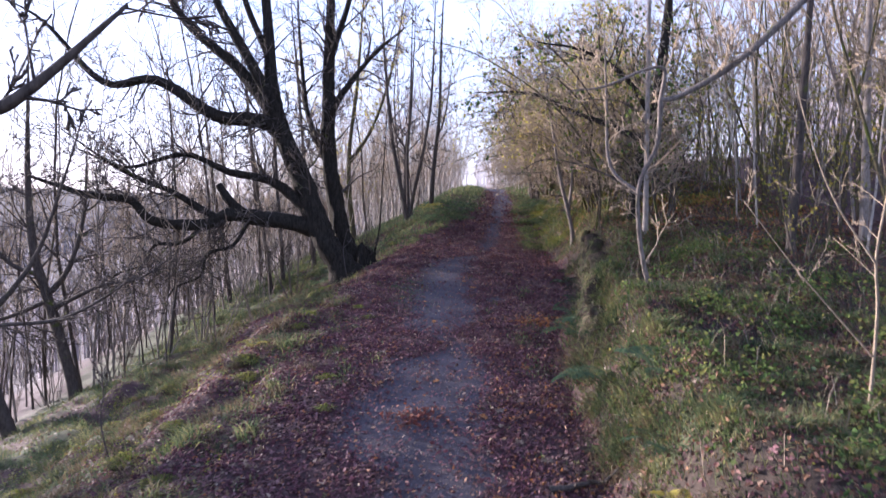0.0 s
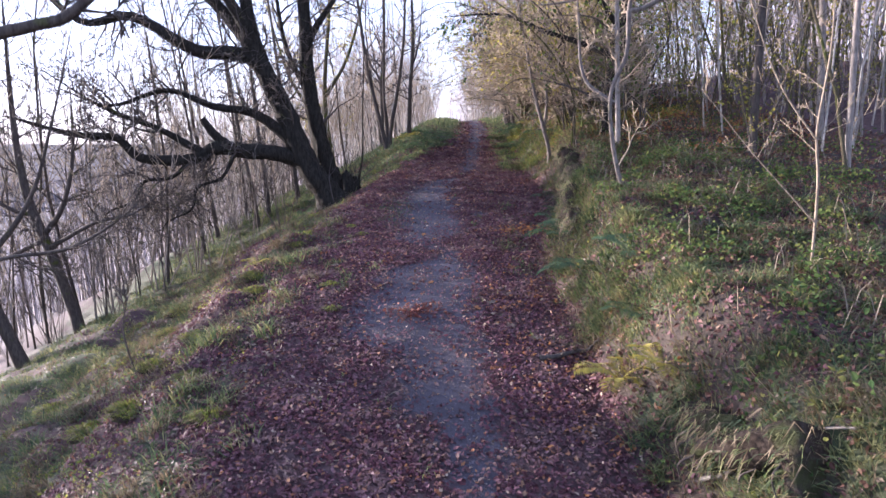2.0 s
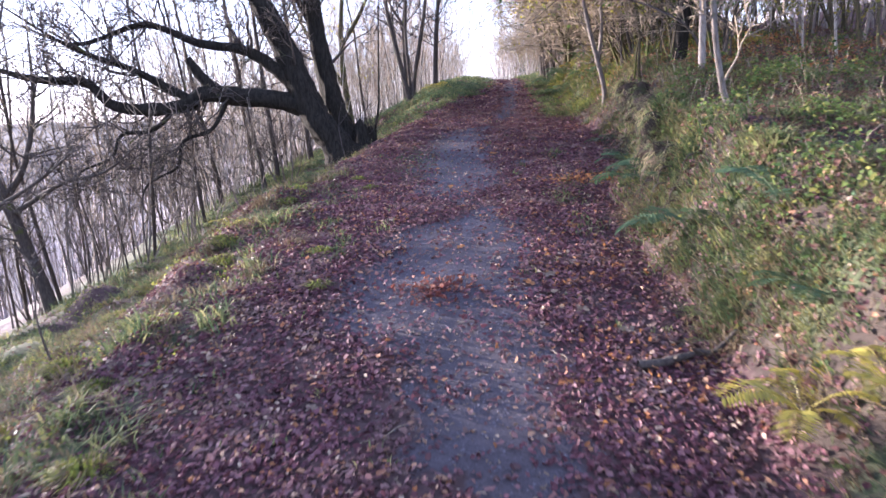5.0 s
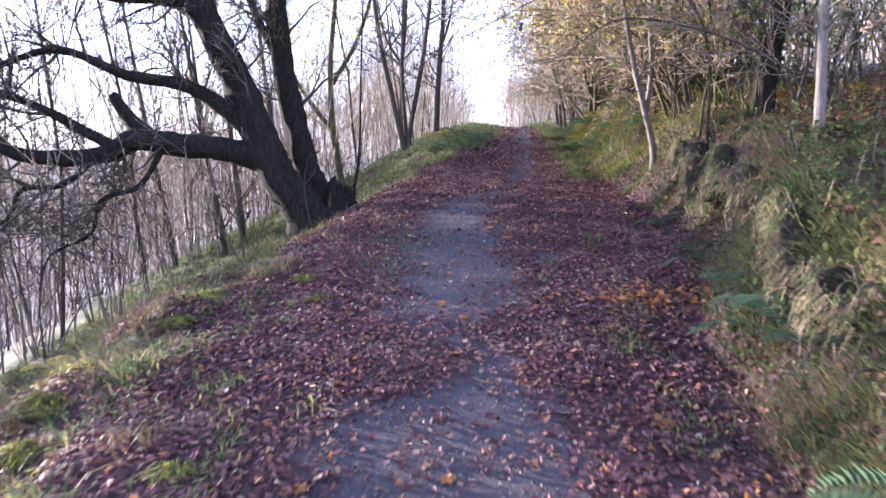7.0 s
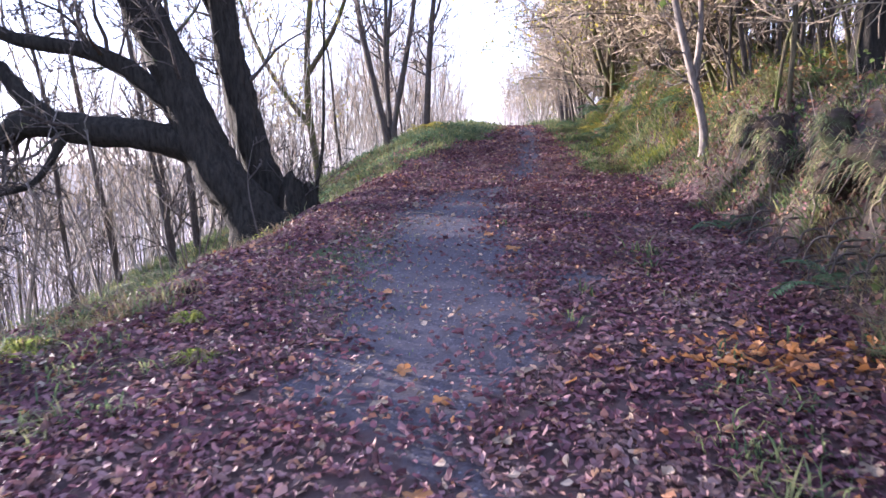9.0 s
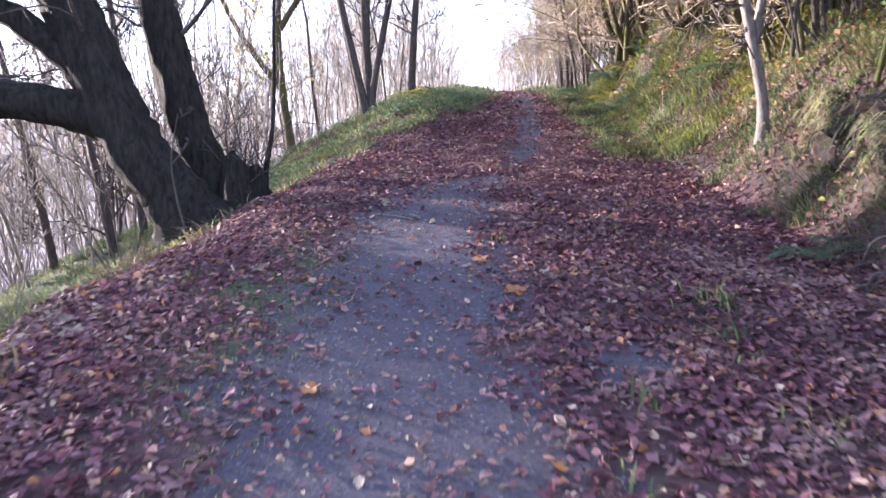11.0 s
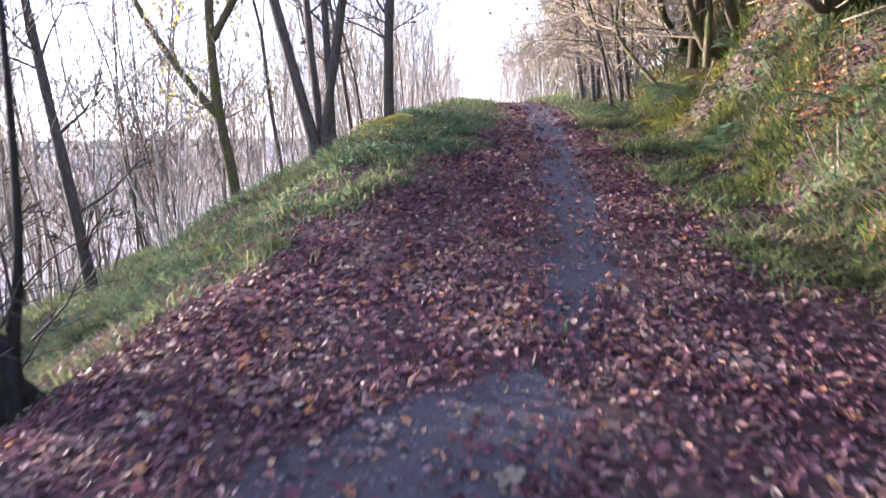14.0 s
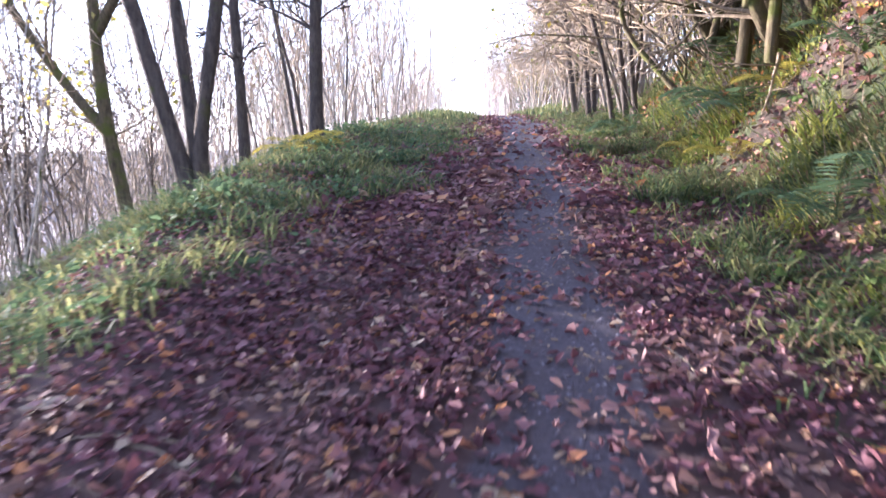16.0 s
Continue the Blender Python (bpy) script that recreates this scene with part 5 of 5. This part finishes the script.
blades("tussocks", "grass tussocks hanging down the steep bank above the path", x, y, g.uniform(0.08, 0.2, len(x)), 50, M_GRASS, g, 2.3, 0.006, 0.06)
x, y = spread(g, 190, (2.6, 4.8), (16.8, 28), lambda x, y: np.clip((x - soft_interp(y, FY, FX) + 0.1) / 0.4, 0, 1) * np.clip(0.4 + 1.2 * waves(x, y, 1.9, 2.6), 0, 1))
blades("tussocks", "sunlit yellow-green tussocks on the bank below the hazels", x, y, g.uniform(0.07, 0.2, len(x)), 50, M_SUNLIT_LUSH, g, 2.2, 0.006, 0.08)
x, y = spread(g, 420, (1.7, 8), (3, 30), lambda x, y: 0.6 * (x > soft_interp(y, FY, FX) + 0.2))
blades("dead_stems", "thin dead bramble and herb stems on the bank", x, y, g.uniform(0.25, 0.6, len(x)), 4, M_TWIG, g, 1.6, 0.0035, 0.12)


def upper_floor(x, y):
    return np.clip((x - soft_interp(y, FY, FX) + 0.1) / 0.3, 0, 1) * (1 - 0.55 * grass(x, y)) * np.clip(0.85 + 0.3 * waves(x, y, 2.9, 0.3), 0, 1)


x, y = spread(g, 36000, (1.4, 8.5), (2, 28), upper_floor)
tagged(strew("fallen_leaves", OVAL, OVAL_F, x, y, g.uniform(0.03, 0.065, len(x)), np.full(len(x), 0.4), g.uniform(0.004, 0.09, len(x)), M_LITTER, g, (0.3, 1.8)), "brown fallen leaves caught on the bank and wood floor", "leaf litter", kind="stuff")
x, y = spread(g, 1500, (1.4, 8.5), (2, 28), upper_floor)
tagged(strew("fallen_leaves", OVAL, OVAL_F, x, y, g.uniform(0.035, 0.07, len(x)), np.full(len(x), 0.45), g.uniform(0.004, 0.05, len(x)), M_DRYLEAF, g, (0.3, 1.8)), "pale tan fallen leaves on the bank", "leaf litter", kind="stuff")
x, y = spread(g, 7000, (-7.5, -1.4), (2, 20), lambda x, y: np.clip((soft_interp(y, LY, LX) + 0.3 - x) / 0.4, 0, 1) * (1 - 0.8 * grass(x, y)))
tagged(strew("fallen_leaves", OVAL, OVAL_F, x, y, g.uniform(0.035, 0.07, len(x)), np.full(len(x), 0.4), g.uniform(0.004, 0.04, len(x)), M_DRYLEAF, g, (0.3, 1.8)), "tan and brown leaves caught on the brow", "leaf litter", kind="stuff")


x, y = spread(g, 2600, (3.3, 7.5), (14.5, 21), lambda x, y: np.clip((x - soft_interp(y, FY, FX) - 0.8) / 0.4, 0, 1) * np.clip(0.5 + waves(x, y, 1.6, 3.1), 0, 1))
tagged(strew("fallen_leaves", OVAL, OVAL_F, x, y, g.uniform(0.04, 0.075, len(x)), np.full(len(x), 0.4), g.uniform(0.01, 0.06, len(x)), M_GOLD, g, (0.3, 1.8)), "orange fallen leaves under the hazels on the upper bank", "leaf litter", kind="stuff")


def herbs(name, label, count, xr, yr, field, size, high, mat):
    """Low leafy growth in uneven cushions, thickest where the field is high."""
    x, y = spread(g, count, xr, yr, lambda x, y: np.clip(field(x, y), 0, 1))
    f = np.clip(field(x, y), 0, 1)
    lift = 0.015 + g.uniform(0, 1, len(x)) * high * f
    return tagged(strew(name, OVAL, OVAL_F, x, y, g.uniform(*size, len(x)), np.full(len(x), 0.7), lift, mat, g, (0.5, 1.5)), label, "ground plants", kind="stuff")


bank = lambda x, y, a: np.clip((x - soft_interp(y, FY, FX) - a) / 0.4, 0, 1)
herbs("ground_plants", "low yellow-green herbs on the sunny bank", 5200, (1.9, 6.5), (4, 13), lambda x, y: bank(x, y, 0.25) * (1.5 * waves(x, y, 1.9, 0.8) + 0.1), (0.03, 0.06), 0.22, M_LEAF)
herbs("ground_plants", "golden bracken and yellowing herbs on the upper bank", 9500, (3.2, 7), (16, 31), lambda x, y: bank(x, y, 0.7) * (1.2 * waves(x, y, 1.5, 2.8) + 0.35), (0.03, 0.06), 0.28, M_HAZEL)
herbs("ground_plants", "rust-brown bracken under the hazels", 5000, (3.4, 8), (12, 31), lambda x, y: bank(x, y, 0.7) * (1.2 * waves(x, y, 1.3, 0.4) + 0.2), (0.03, 0.07), 0.2, M_GOLD)
herbs("ground_plants", "dark green broad-leaved plants on the verge", 9000, (-4, 1.2), (17, 30), lambda x, y: bank_grass(x, y) * (0.9 * waves(x, y, 2.1, 1.8) + 0.6), (0.03, 0.07), 0.2, M_FERN)
herbs("ground_plants", "sunlit yellow-green moss and herbs on the brow", 5200, (-6.5, -2.0), (3, 17), lambda x, y: (x < soft_interp(y, LY, LX) - 0.2) * (1.4 * waves(x, y, 2.4, 0.1)), (0.02, 0.045), 0.1, M_SUNLIT_LUSH)
x, y = spread(g, 900, (-2.0, 0.4), (11.5, 17), lambda x, y: np.exp(-(((x + 0.8) / 0.4) ** 2 + ((y - 14.0) / 1.7) ** 2)))
blades("grass", "short sparse grass growing through the grit", x, y, g.uniform(0.02, 0.05, len(x)), 6, M_GRASS, g, 0.8, 0.003, 0.05)
x, y = g.normal([1.35, 1.25, 1.3, -1.65, -1.85, -2.0, -1.6, 1.5, -1.4] * 14, 0.13), g.normal([11.2, 10.7, 9.4, 11.2, 11.9, 12.9, 10.1, 13.6, 9.2] * 14, 0.2)
blades("grass", "small grass tufts at the edges of the path", x, y, g.uniform(0.05, 0.14, len(x)), 10, M_GRASS, g, 1.8, 0.005, 0.05)
x, y = spread(g, 70, (-2.4, 2.2), (4, 22), lambda x, y: (1 - grit(x, y)) * 0.7)
blades("grass", "stray grass tufts among the path leaves", x, y, g.uniform(0.05, 0.13, len(x)), 9, M_GRASS, g, 0.9)
x, y = spread(g, 5000, (-4, 9), (34, 70), bank_grass)
blades("grass", "rough grass along the far path edges", x, y, g.uniform(0.15, 0.35, len(x)), 6, M_GRASS, g, 0.8, 0.012, 0.12)
x, y = spread(g, 3500, (-9, 4), (6, 30), near)
tagged(strew("ground_ivy", LOBED, LOBED_F, x, y, g.uniform(0.02, 0.05, len(x)), np.full(len(x), 0.35), g.uniform(0.02, 0.09, len(x)), M_FERN, g, (0.3, 1.5)), "low broad green leaves among the grass", "ground plants", kind="stuff")
x, y = spread(g, 3500, (1.4, 7), (4, 28), bank_grass)
tagged(strew("ground_ivy", LOBED, LOBED_F, x, y, g.uniform(0.02, 0.06, len(x)), np.full(len(x), 0.4), g.uniform(0.02, 0.1, len(x)), M_LEAF, g, (0.3, 1.5)), "low broad green leaves on the bank", "ground plants", kind="stuff")

x, y = spread(g, 9000, (1.6, 8), (3, 30), lambda x, y: np.clip((x - soft_interp(y, FY, FX)) / 0.5, 0, 1) * np.clip(0.5 + waves(x, y, 1.3, 4.4), 0, 1))
tagged(strew("bramble_leaves", OVAL, OVAL_F, x, y, g.uniform(0.03, 0.07, len(x)), np.full(len(x), 0.6), g.uniform(0.03, 0.28, len(x)), M_LEAF, g, (0.5, 1.5)), "low bramble leaves, green and yellowing, over the bank", "brambles", kind="stuff")
x, y = spread(g, 3500, (1.8, 6), (17, 30), lambda x, y: np.clip((x - soft_interp(y, FY, FX) - 0.3) / 0.5, 0, 1) * np.clip(waves(x, y, 1.1, 2.4) * 2, 0, 1))
tagged(strew("bracken", OVAL, OVAL_F, x, y, g.uniform(0.025, 0.06, len(x)), np.full(len(x), 0.6), g.uniform(0.02, 0.15, len(x)), M_GOLD, g, (0.5, 1.5)), "rust-coloured dead bracken on the bank", "bracken", kind="stuff")


# ---- ferns ----
def frond_mesh(mat, seed, length=0.55):
    r = random.Random(seed)
    b = Buf()
    n = 22
    line = [Vector((length * k / n * (1 - 0.12 * (k / n) ** 2), 0, length * (0.75 * (k / n) - 0.62 * (k / n) ** 2.2))) for k in range(n + 1)]
    b.tube(line[::4] + [line[-1]], [0.004 * (1 - 0.8 * k / 6) for k in range(len(line[::4]) + 1)], 3)
    for k in range(3, n):
        f = k / n
        ln = length * 0.27 * math.sin(math.pi * min(1, 0.12 + 0.9 * (1 - f))) + 0.012
        ax = (line[k + 1] - line[k]).normalized()
        for s in (-1, 1):
            w = (Vector((0, s, -0.12)) + ax * 0.45 + rand_dir(r) * 0.08).normalized()
            b.leaf(line[k], w, Vector((0, 0, 1)), ln, length * 0.042)
    me = bpy.data.meshes.new("frond")
    me.from_pydata(b.v, [], b.f)
    me.materials.append(mat)
    return me


FRONDS = {m.name: [frond_mesh(m, 1, 0.5), frond_mesh(m, 2, 0.62)] for m in (M_FERN, M_FERNY)}


def fern(x, y, size, count, mat, seed, label, down=0.0):
    r = random.Random(seed)
    root = new("fern")
    root.location = (x, y, gz(x, y) + 0.03)
    for k in range(count):
        ob = new("frond", FRONDS[mat.name][k % 2])
        ob.parent = root
        s = 1.35 * size * r.uniform(0.7, 1.15)
        ob.matrix_basis = pose(0, 0, 0, r.uniform(-15, 15), r.uniform(-20, 12) + down, 360 * (k + r.uniform(-0.3, 0.3)) / count) @ Matrix.Scale(s, 4)
    return tagged(root, label, "fern", "ferns on the bank")


for k, (x, y, s, n, m) in enumerate(FERNS):
    fern(x, y, s, n, m, 200 + k, "yellowed autumn fern on the bank" if m is M_FERNY else "green fern with arching fronds on the bank")


# ---- roots under the overhanging turf, sticks, logs, large leaves ----
def roots(x0, x1, y0, y1, count, seed, label):
    r = random.Random(seed)
    root = new("bank_roots")
    mx, my = 0.5 * (x0 + x1), 0.5 * (y0 + y1)
    root.location = (mx, my, gz(mx, my))
    o = Vector(root.location)
    for k in range(count):
        x, y = r.uniform(x0, x1), r.uniform(y0, y1)
        p = Vector((x + 0.1, y, gz(x + 0.1, y) + 0.0)) - o
        q = p + Vector((-0.16, r.uniform(-0.05, 0.05), -0.02))
        s = q + Vector((-0.06, r.uniform(-0.08, 0.08), -r.uniform(0.12, 0.3)))
        b, _ = limb_mesh(r, [(*p, 0.009), (*q, 0.008), (*s, 0.002)], 4, 0.3)
        part("root", b.data(), M_DARK, root)
    return tagged(root, label, "roots")


roots(2.35, 2.7, 12.2, 14.6, 34, 1, "bare roots hanging from the worn edge of the bank")
roots(1.85, 2.15, 8.4, 9.6, 12, 2, "thin roots showing through the broken bank")


def turf_lip(y0, y1, out, rise, thick, seed, label):
    """The overhanging, root-bound edge of the turf above a worn bank, with dead grass hanging from it."""
    r = random.Random(seed)
    root = new("turf_edge")
    mx, my = right_foot(0.5 * (y0 + y1)) + out, 0.5 * (y0 + y1)
    root.location = (mx, my, gz(mx, my))
    o = Vector(root.location)
    n, sides, b = int((y1 - y0) / 0.06), 14, Buf()
    for k in range(n + 1):
        f = k / n
        y = y0 + (y1 - y0) * f
        end = math.sin(math.pi * f) ** 0.7
        sway = noise.noise(Vector((y * 1.7, seed, 0))) * 0.22 + noise.noise(Vector((y * 5.1, seed, 3))) * 0.08
        cx = float(soft_interp(y, FY, FX, 0.7)) + out + sway
        cz = gz(cx + 0.12, y) + rise + 0.1 * noise.noise(Vector((y * 2.3, seed, 7)))
        for s in range(sides):
            a = 2 * math.pi * s / sides
            lump = 1 + 0.5 * noise.noise(Vector((math.cos(a) * 1.5, y * 4.5, math.sin(a) * 1.5 + seed))) + 0.2 * noise.noise(Vector((math.cos(a) * 4, y * 14, math.sin(a) * 4)))
            rad = thick * end * lump
            b.v.append((cx + 1.35 * rad * math.cos(a) - o.x, y - o.y, cz - 0.5 * (1 - end) * thick + rad * math.sin(a) - o.z))
    for k in range(n):
        for s in range(sides):
            p, q = k * sides + s, k * sides + (s + 1) % sides
            b.f.append((p, q, q + sides, p + sides))
    part("turf", b.data(), M_SOIL, root)
    hang, green = Buf(), Buf()
    for k in range(int((y1 - y0) * 330)):
        i = r.randrange(len(b.v) // sides)
        s = r.choice((2, 3, 4, 5, 6, 7, 8, 9))
        p = Vector(b.v[i * sides + s])
        dry = r.random() < 0.36
        ln = r.uniform(0.06, 0.26 if dry else 0.18)
        d = Vector((-r.uniform(0.1, 0.7), r.uniform(-0.5, 0.5), -0.2 if s > 6 else r.uniform(-0.2, 0.7))).normalized()
        mid = p + d * ln * 0.5
        tip = mid + (d + Vector((-0.1, 0, -1.6))).normalized() * ln * 0.7
        w = Vector((r.uniform(-0.4, 0.4), 1, 0)).normalized() * r.uniform(0.003, 0.007)
        buf = hang if dry else green
        c = len(buf.v)
        buf.v += [tuple(q) for q in (p - w, p + w, mid + w, mid - w, tip)]
        buf.f += [(c, c + 1, c + 2, c + 3), (c + 3, c + 2, c + 4)]
    part("hanging_grass", hang.data(), M_DRY, root, "bleached dead grass hanging down", False)
    part("green_grass", green.data(), M_GRASS, root, "green blades drooping over the edge", False)
    for k in range(int((y1 - y0) * 9)):
        i = r.randrange(len(b.v) // sides)
        p = Vector(b.v[i * sides + r.choice((7, 8, 9, 10))])
        q = p + Vector((-r.uniform(0.0, 0.1), r.uniform(-0.08, 0.08), -r.uniform(0.04, 0.1)))
        e = q + Vector((r.uniform(-0.06, 0.04), r.uniform(-0.12, 0.12), -r.uniform(0.08, 0.22)))
        c, _ = limb_mesh(r, [(*p, 0.009), (*q, 0.007), (*e, 0.002)], 4, 0.3)
        part("root", c.data(), M_TWIG if r.random() < 0.4 else M_DARK, root)
    return tagged(root, label, "bank edge")


turf_lip(12.1, 13.9, 0.42, -0.04, 0.14, 1, "overhanging root-bound turf above the worn bank")
turf_lip(14.2, 15.9, 0.45, -0.05, 0.13, 2, "ragged turf edge with roots and dead grass")
turf_lip(9.2, 10.9, 0.45, -0.07, 0.12, 3, "bulging turf edge draped with sunlit dead grass")
turf_lip(2.6, 4.7, 0.4, -0.05, 0.15, 4, "dark undercut turf edge beside the path")


def stick(name, label, x, y, length, r0, turn, seed, mat=None, lift=0.02):
    r = random.Random(seed)
    root = new(name)
    a = radians(turn)
    pts = []
    for k in range(6):
        f = k / 5 - 0.5
        px, py = x + math.cos(a) * length * f + r.uniform(-0.02, 0.02), y + math.sin(a) * length * f + r.uniform(-0.02, 0.02)
        pts.append((px - x, py - y, gz(px, py) + r0 * 0.6 + lift, r0 * (1 - 0.6 * (k / 5))))
    z0 = pts[2][2]
    root.location = (x, y, z0)
    b, line = limb_mesh(r, [(p[0], p[1], p[2] - z0, p[3]) for p in pts], 7, 0.12)
    part("shaft", b.data(), mat or M_DARK, root)
    if r0 > 0.008:
        for k in range(2):
            q = line[8 + 7 * k]
            c, _ = limb_mesh(r, [(q[0], q[1], q[2], r0 * 0.5), (q[0] + r.uniform(-0.1, 0.1), q[1] + r.uniform(-0.1, 0.1), q[2] + 0.05, r0 * 0.2)], 5)
            part("side_twig", c.data(), mat or M_DARK, root)
    return tagged(root, label, "stick")


stick("dead_branch", "dark dead branch lying at the foot of the bank", 1.35, 6.45, 0.7, 0.035, 15, 1)
stick("dead_branch", "pale mossy fallen branch on the bank", 2.05, 3.5, 1.0, 0.02, -50, 2, M_GREY)
r = random.Random(44)
for k in range(38):
    x, y = r.uniform(-1.9, 2.0), r.uniform(4.5, 22)
    stick("twig", "thin fallen twig among the path leaves", x, y, r.uniform(0.12, 0.4), r.uniform(0.002, 0.005), r.uniform(0, 360), 300 + k, M_TWIG, 0.012)["group"] = "twigs on the path"


def standing_twig(x, y, h, label, seed):
    r = random.Random(seed)
    return shaped_tree("sapling", label, x, y, [[(0.05, 0, -0.1, 0.014), (-0.05, 0, h * 0.3, 0.012), (-0.08, 0, h * 0.65, 0.009), (0.03, 0, h, 0.004)]], M_DARK, 2.0, 0.4, SLIM, seed, M_DARK, start=0.6)


standing_twig(-4.3, 8.8, 1.1, "thin leafless sapling standing in the grass", 7)
standing_twig(-2.35, 17.15, 1.3, "thin green-tipped shoot before the oak", 8)


def big_leaf_mesh(mat, seed):
    """A five-lobed leaf with its stalk."""
    r = random.Random(seed)
    v, f = [(0, 0, 0.006)], []
    for k in range(20):
        a = 2 * math.pi * k / 20
        lobe = 0.62 + 0.38 * abs(math.cos(2.5 * a)) ** 0.8 * (0.75 if abs(a - math.pi) < 0.5 else 1)
        v.append((lobe * math.cos(a), 0.9 * lobe * math.sin(a), 0.12 * r.uniform(0, 1) + 0.1 * math.sin(3 * a + seed)))
    for k in range(20):
        f.append((0, 1 + k, 1 + (k + 1) % 20))
    b = len(v)
    v += [(-0.6, 0.03, 0.02), (-0.6, -0.03, 0.02), (-1.5, 0.02, 0.14), (-1.5, -0.02, 0.14)]
    f.append((b, b + 2, b + 3, b + 1))
    me = bpy.data.meshes.new("maple_leaf")
    me.from_pydata(v, [], f)
    me.materials.append(mat)
    return me


BIG = [(big_leaf_mesh(M_DRYLEAF, k), "large pale tan sycamore leaf lying on the path") for k in range(3)] + [(big_leaf_mesh(M_GOLD, k + 5), "large golden-orange sycamore leaf lying on the path") for k in range(2)]
r = random.Random(9)
spots = [(0.5, 11.2), (0.42, 11.5), (0.62, 11.0), (0.28, 10.9), (1.35, 12.0), (2.0, 11.9), (1.9, 12.7), (1.1, 11.1), (0.35, 14.5), (1.2, 16.6), (1.75, 15.2), (0.6, 14.0)]
spots += [(r.uniform(-2.0, 2.4), r.uniform(6, 20)) for _ in range(70)]
for k, (x, y) in enumerate(spots):
    me, label = BIG[r.choice((0, 1, 2, 0, 1, 2, 3, 4)) if k > 5 else k % 3]
    ob = new("maple_leaf", me)
    s = r.uniform(0.035, 0.07)
    n = normals(np.array([x]), np.array([y]))[0]
    ob.matrix_basis = Matrix.Translation((x, y, gz(x, y) + 0.022)) @ Vector((0, 0, 1)).rotation_difference(Vector(n)).to_matrix().to_4x4() @ pose(0, 0, 0, r.uniform(-14, 14), r.uniform(-14, 14), r.uniform(0, 360)) @ Matrix.Scale(s, 4)
    tagged(ob, label, "leaf", "large leaves on the path")


def moss_clump(x, y, size, seed):
    """A low cushion of moss over an old root."""
    r = random.Random(seed)
    bm = bmesh.new()
    bmesh.ops.create_icosphere(bm, subdivisions=4, radius=1.0)
    for v in bm.verts:
        k = 1 + 0.22 * noise.noise(v.co * 2.1 + Vector((seed, 0, 0))) + 0.1 * noise.noise(v.co * 7)
        v.co = Vector((v.co.x * size * k, v.co.y * size * 0.8 * k, v.co.z * size * 0.55 * k))
    me = bpy.data.meshes.new("moss_clump")
    bm.to_mesh(me)
    bm.free()
    me.polygons.foreach_set("use_smooth", [True] * len(me.polygons))
    me.materials.append(M_MOSS)
    ob = new("moss_clump", me)
    ob.location = (x, y, gz(x, y))
    return tagged(ob, "yellow-green moss cushion at the foot of the oak", "moss")


moss_clump(-2.75, 16.95, 0.26, 1)
moss_clump(-3.15, 17.4, 0.22, 2)


def hummock(x, y, size, seed, label):
    """A low earthy mound with a mop of grass on it."""
    r = random.Random(seed)
    root = new("hummock")
    root.location = (x, y, gz(x, y) - 0.02)
    bm = bmesh.new()
    bmesh.ops.create_icosphere(bm, subdivisions=3, radius=1.0)
    for v in bm.verts:
        k = 1 + 0.4 * noise.noise(v.co * 1.6 + Vector((seed, 0, 0))) + 0.16 * noise.noise(v.co * 5)
        v.co = Vector((v.co.x * size * k, v.co.y * size * 0.8 * k, v.co.z * size * 0.34 * k))
    me = bpy.data.meshes.new("mound")
    bm.to_mesh(me)
    bm.free()
    me.polygons.foreach_set("use_smooth", [True] * len(me.polygons))
    me.materials.append(M_SOIL)
    part("mound", me, None, root)
    for name, mat, share in (("sunlit_mossy_grass", M_SUNLIT_LUSH, 1.0), ("dead_grass", M_DRY, 0.45)):
        b = Buf()
        for k in range(int(1500 * size * share)):
            a, q = r.uniform(0, 2 * math.pi), r.uniform(0, 1) ** 0.6
            p = Vector((math.cos(a) * q * size * 1.05, math.sin(a) * q * size * 0.85, size * 0.34 * math.sqrt(max(0.0, 1 - q * q)) - 0.01))
            out = Vector((math.cos(a), math.sin(a), 0)) * q + Vector((-0.3 + r.uniform(-0.5, 0.5), r.uniform(-0.5, 0.5), 0))
            ln = r.uniform(0.05, 0.14)
            mid = p + (out * 0.5 + Vector((0, 0, 0.8))).normalized() * ln * 0.6
            tip = mid + (out + Vector((0, 0, -0.25))).normalized() * ln * 0.7
            w = Vector((-math.sin(a), math.cos(a), 0)) * r.uniform(0.003, 0.006)
            c = len(b.v)
            b.v += [tuple(t) for t in (p - w, p + w, mid + w, mid - w, tip)]
            b.f += [(c, c + 1, c + 2, c + 3), (c + 3, c + 2, c + 4)]
        part(name, b.data(), mat, root, "", False)
    return tagged(root, label, "hummock", "hummocks on the brow")


for k, (x, y, size) in enumerate([(-2.9, 10.35, 0.24), (-2.75, 9.8, 0.2), (-1.52, 9.11, 0.1), (-1.4, 8.2, 0.1), (-4.9, 12.6, 0.28), (-3.7, 8.0, 0.24), (-3.45, 9.0, 0.26), (-5.77, 9.35, 0.34), (-3.45, 6.58, 0.28),
                                  (-2.85, 6.87, 0.22), (-2.3, 12.1, 0.16), (-2.35, 11.4, 0.13), (-1.5, 12.45, 0.1), (-1.25, 11.85, 0.09), (-0.75, 19.6, 0.12), (-1.45, 20.5, 0.2), (-4.3, 10.4, 0.28), (-4.2, 7.2, 0.3), (-2.3, 5.6, 0.2), (-5.3, 11.2, 0.26)]):
    hummock(x, y, 0.8 * size, 500 + k, "earthy hummock with a mop of yellow-green grass" if size > 0.15 else "small yellow-green grass tuft among fallen leaves")
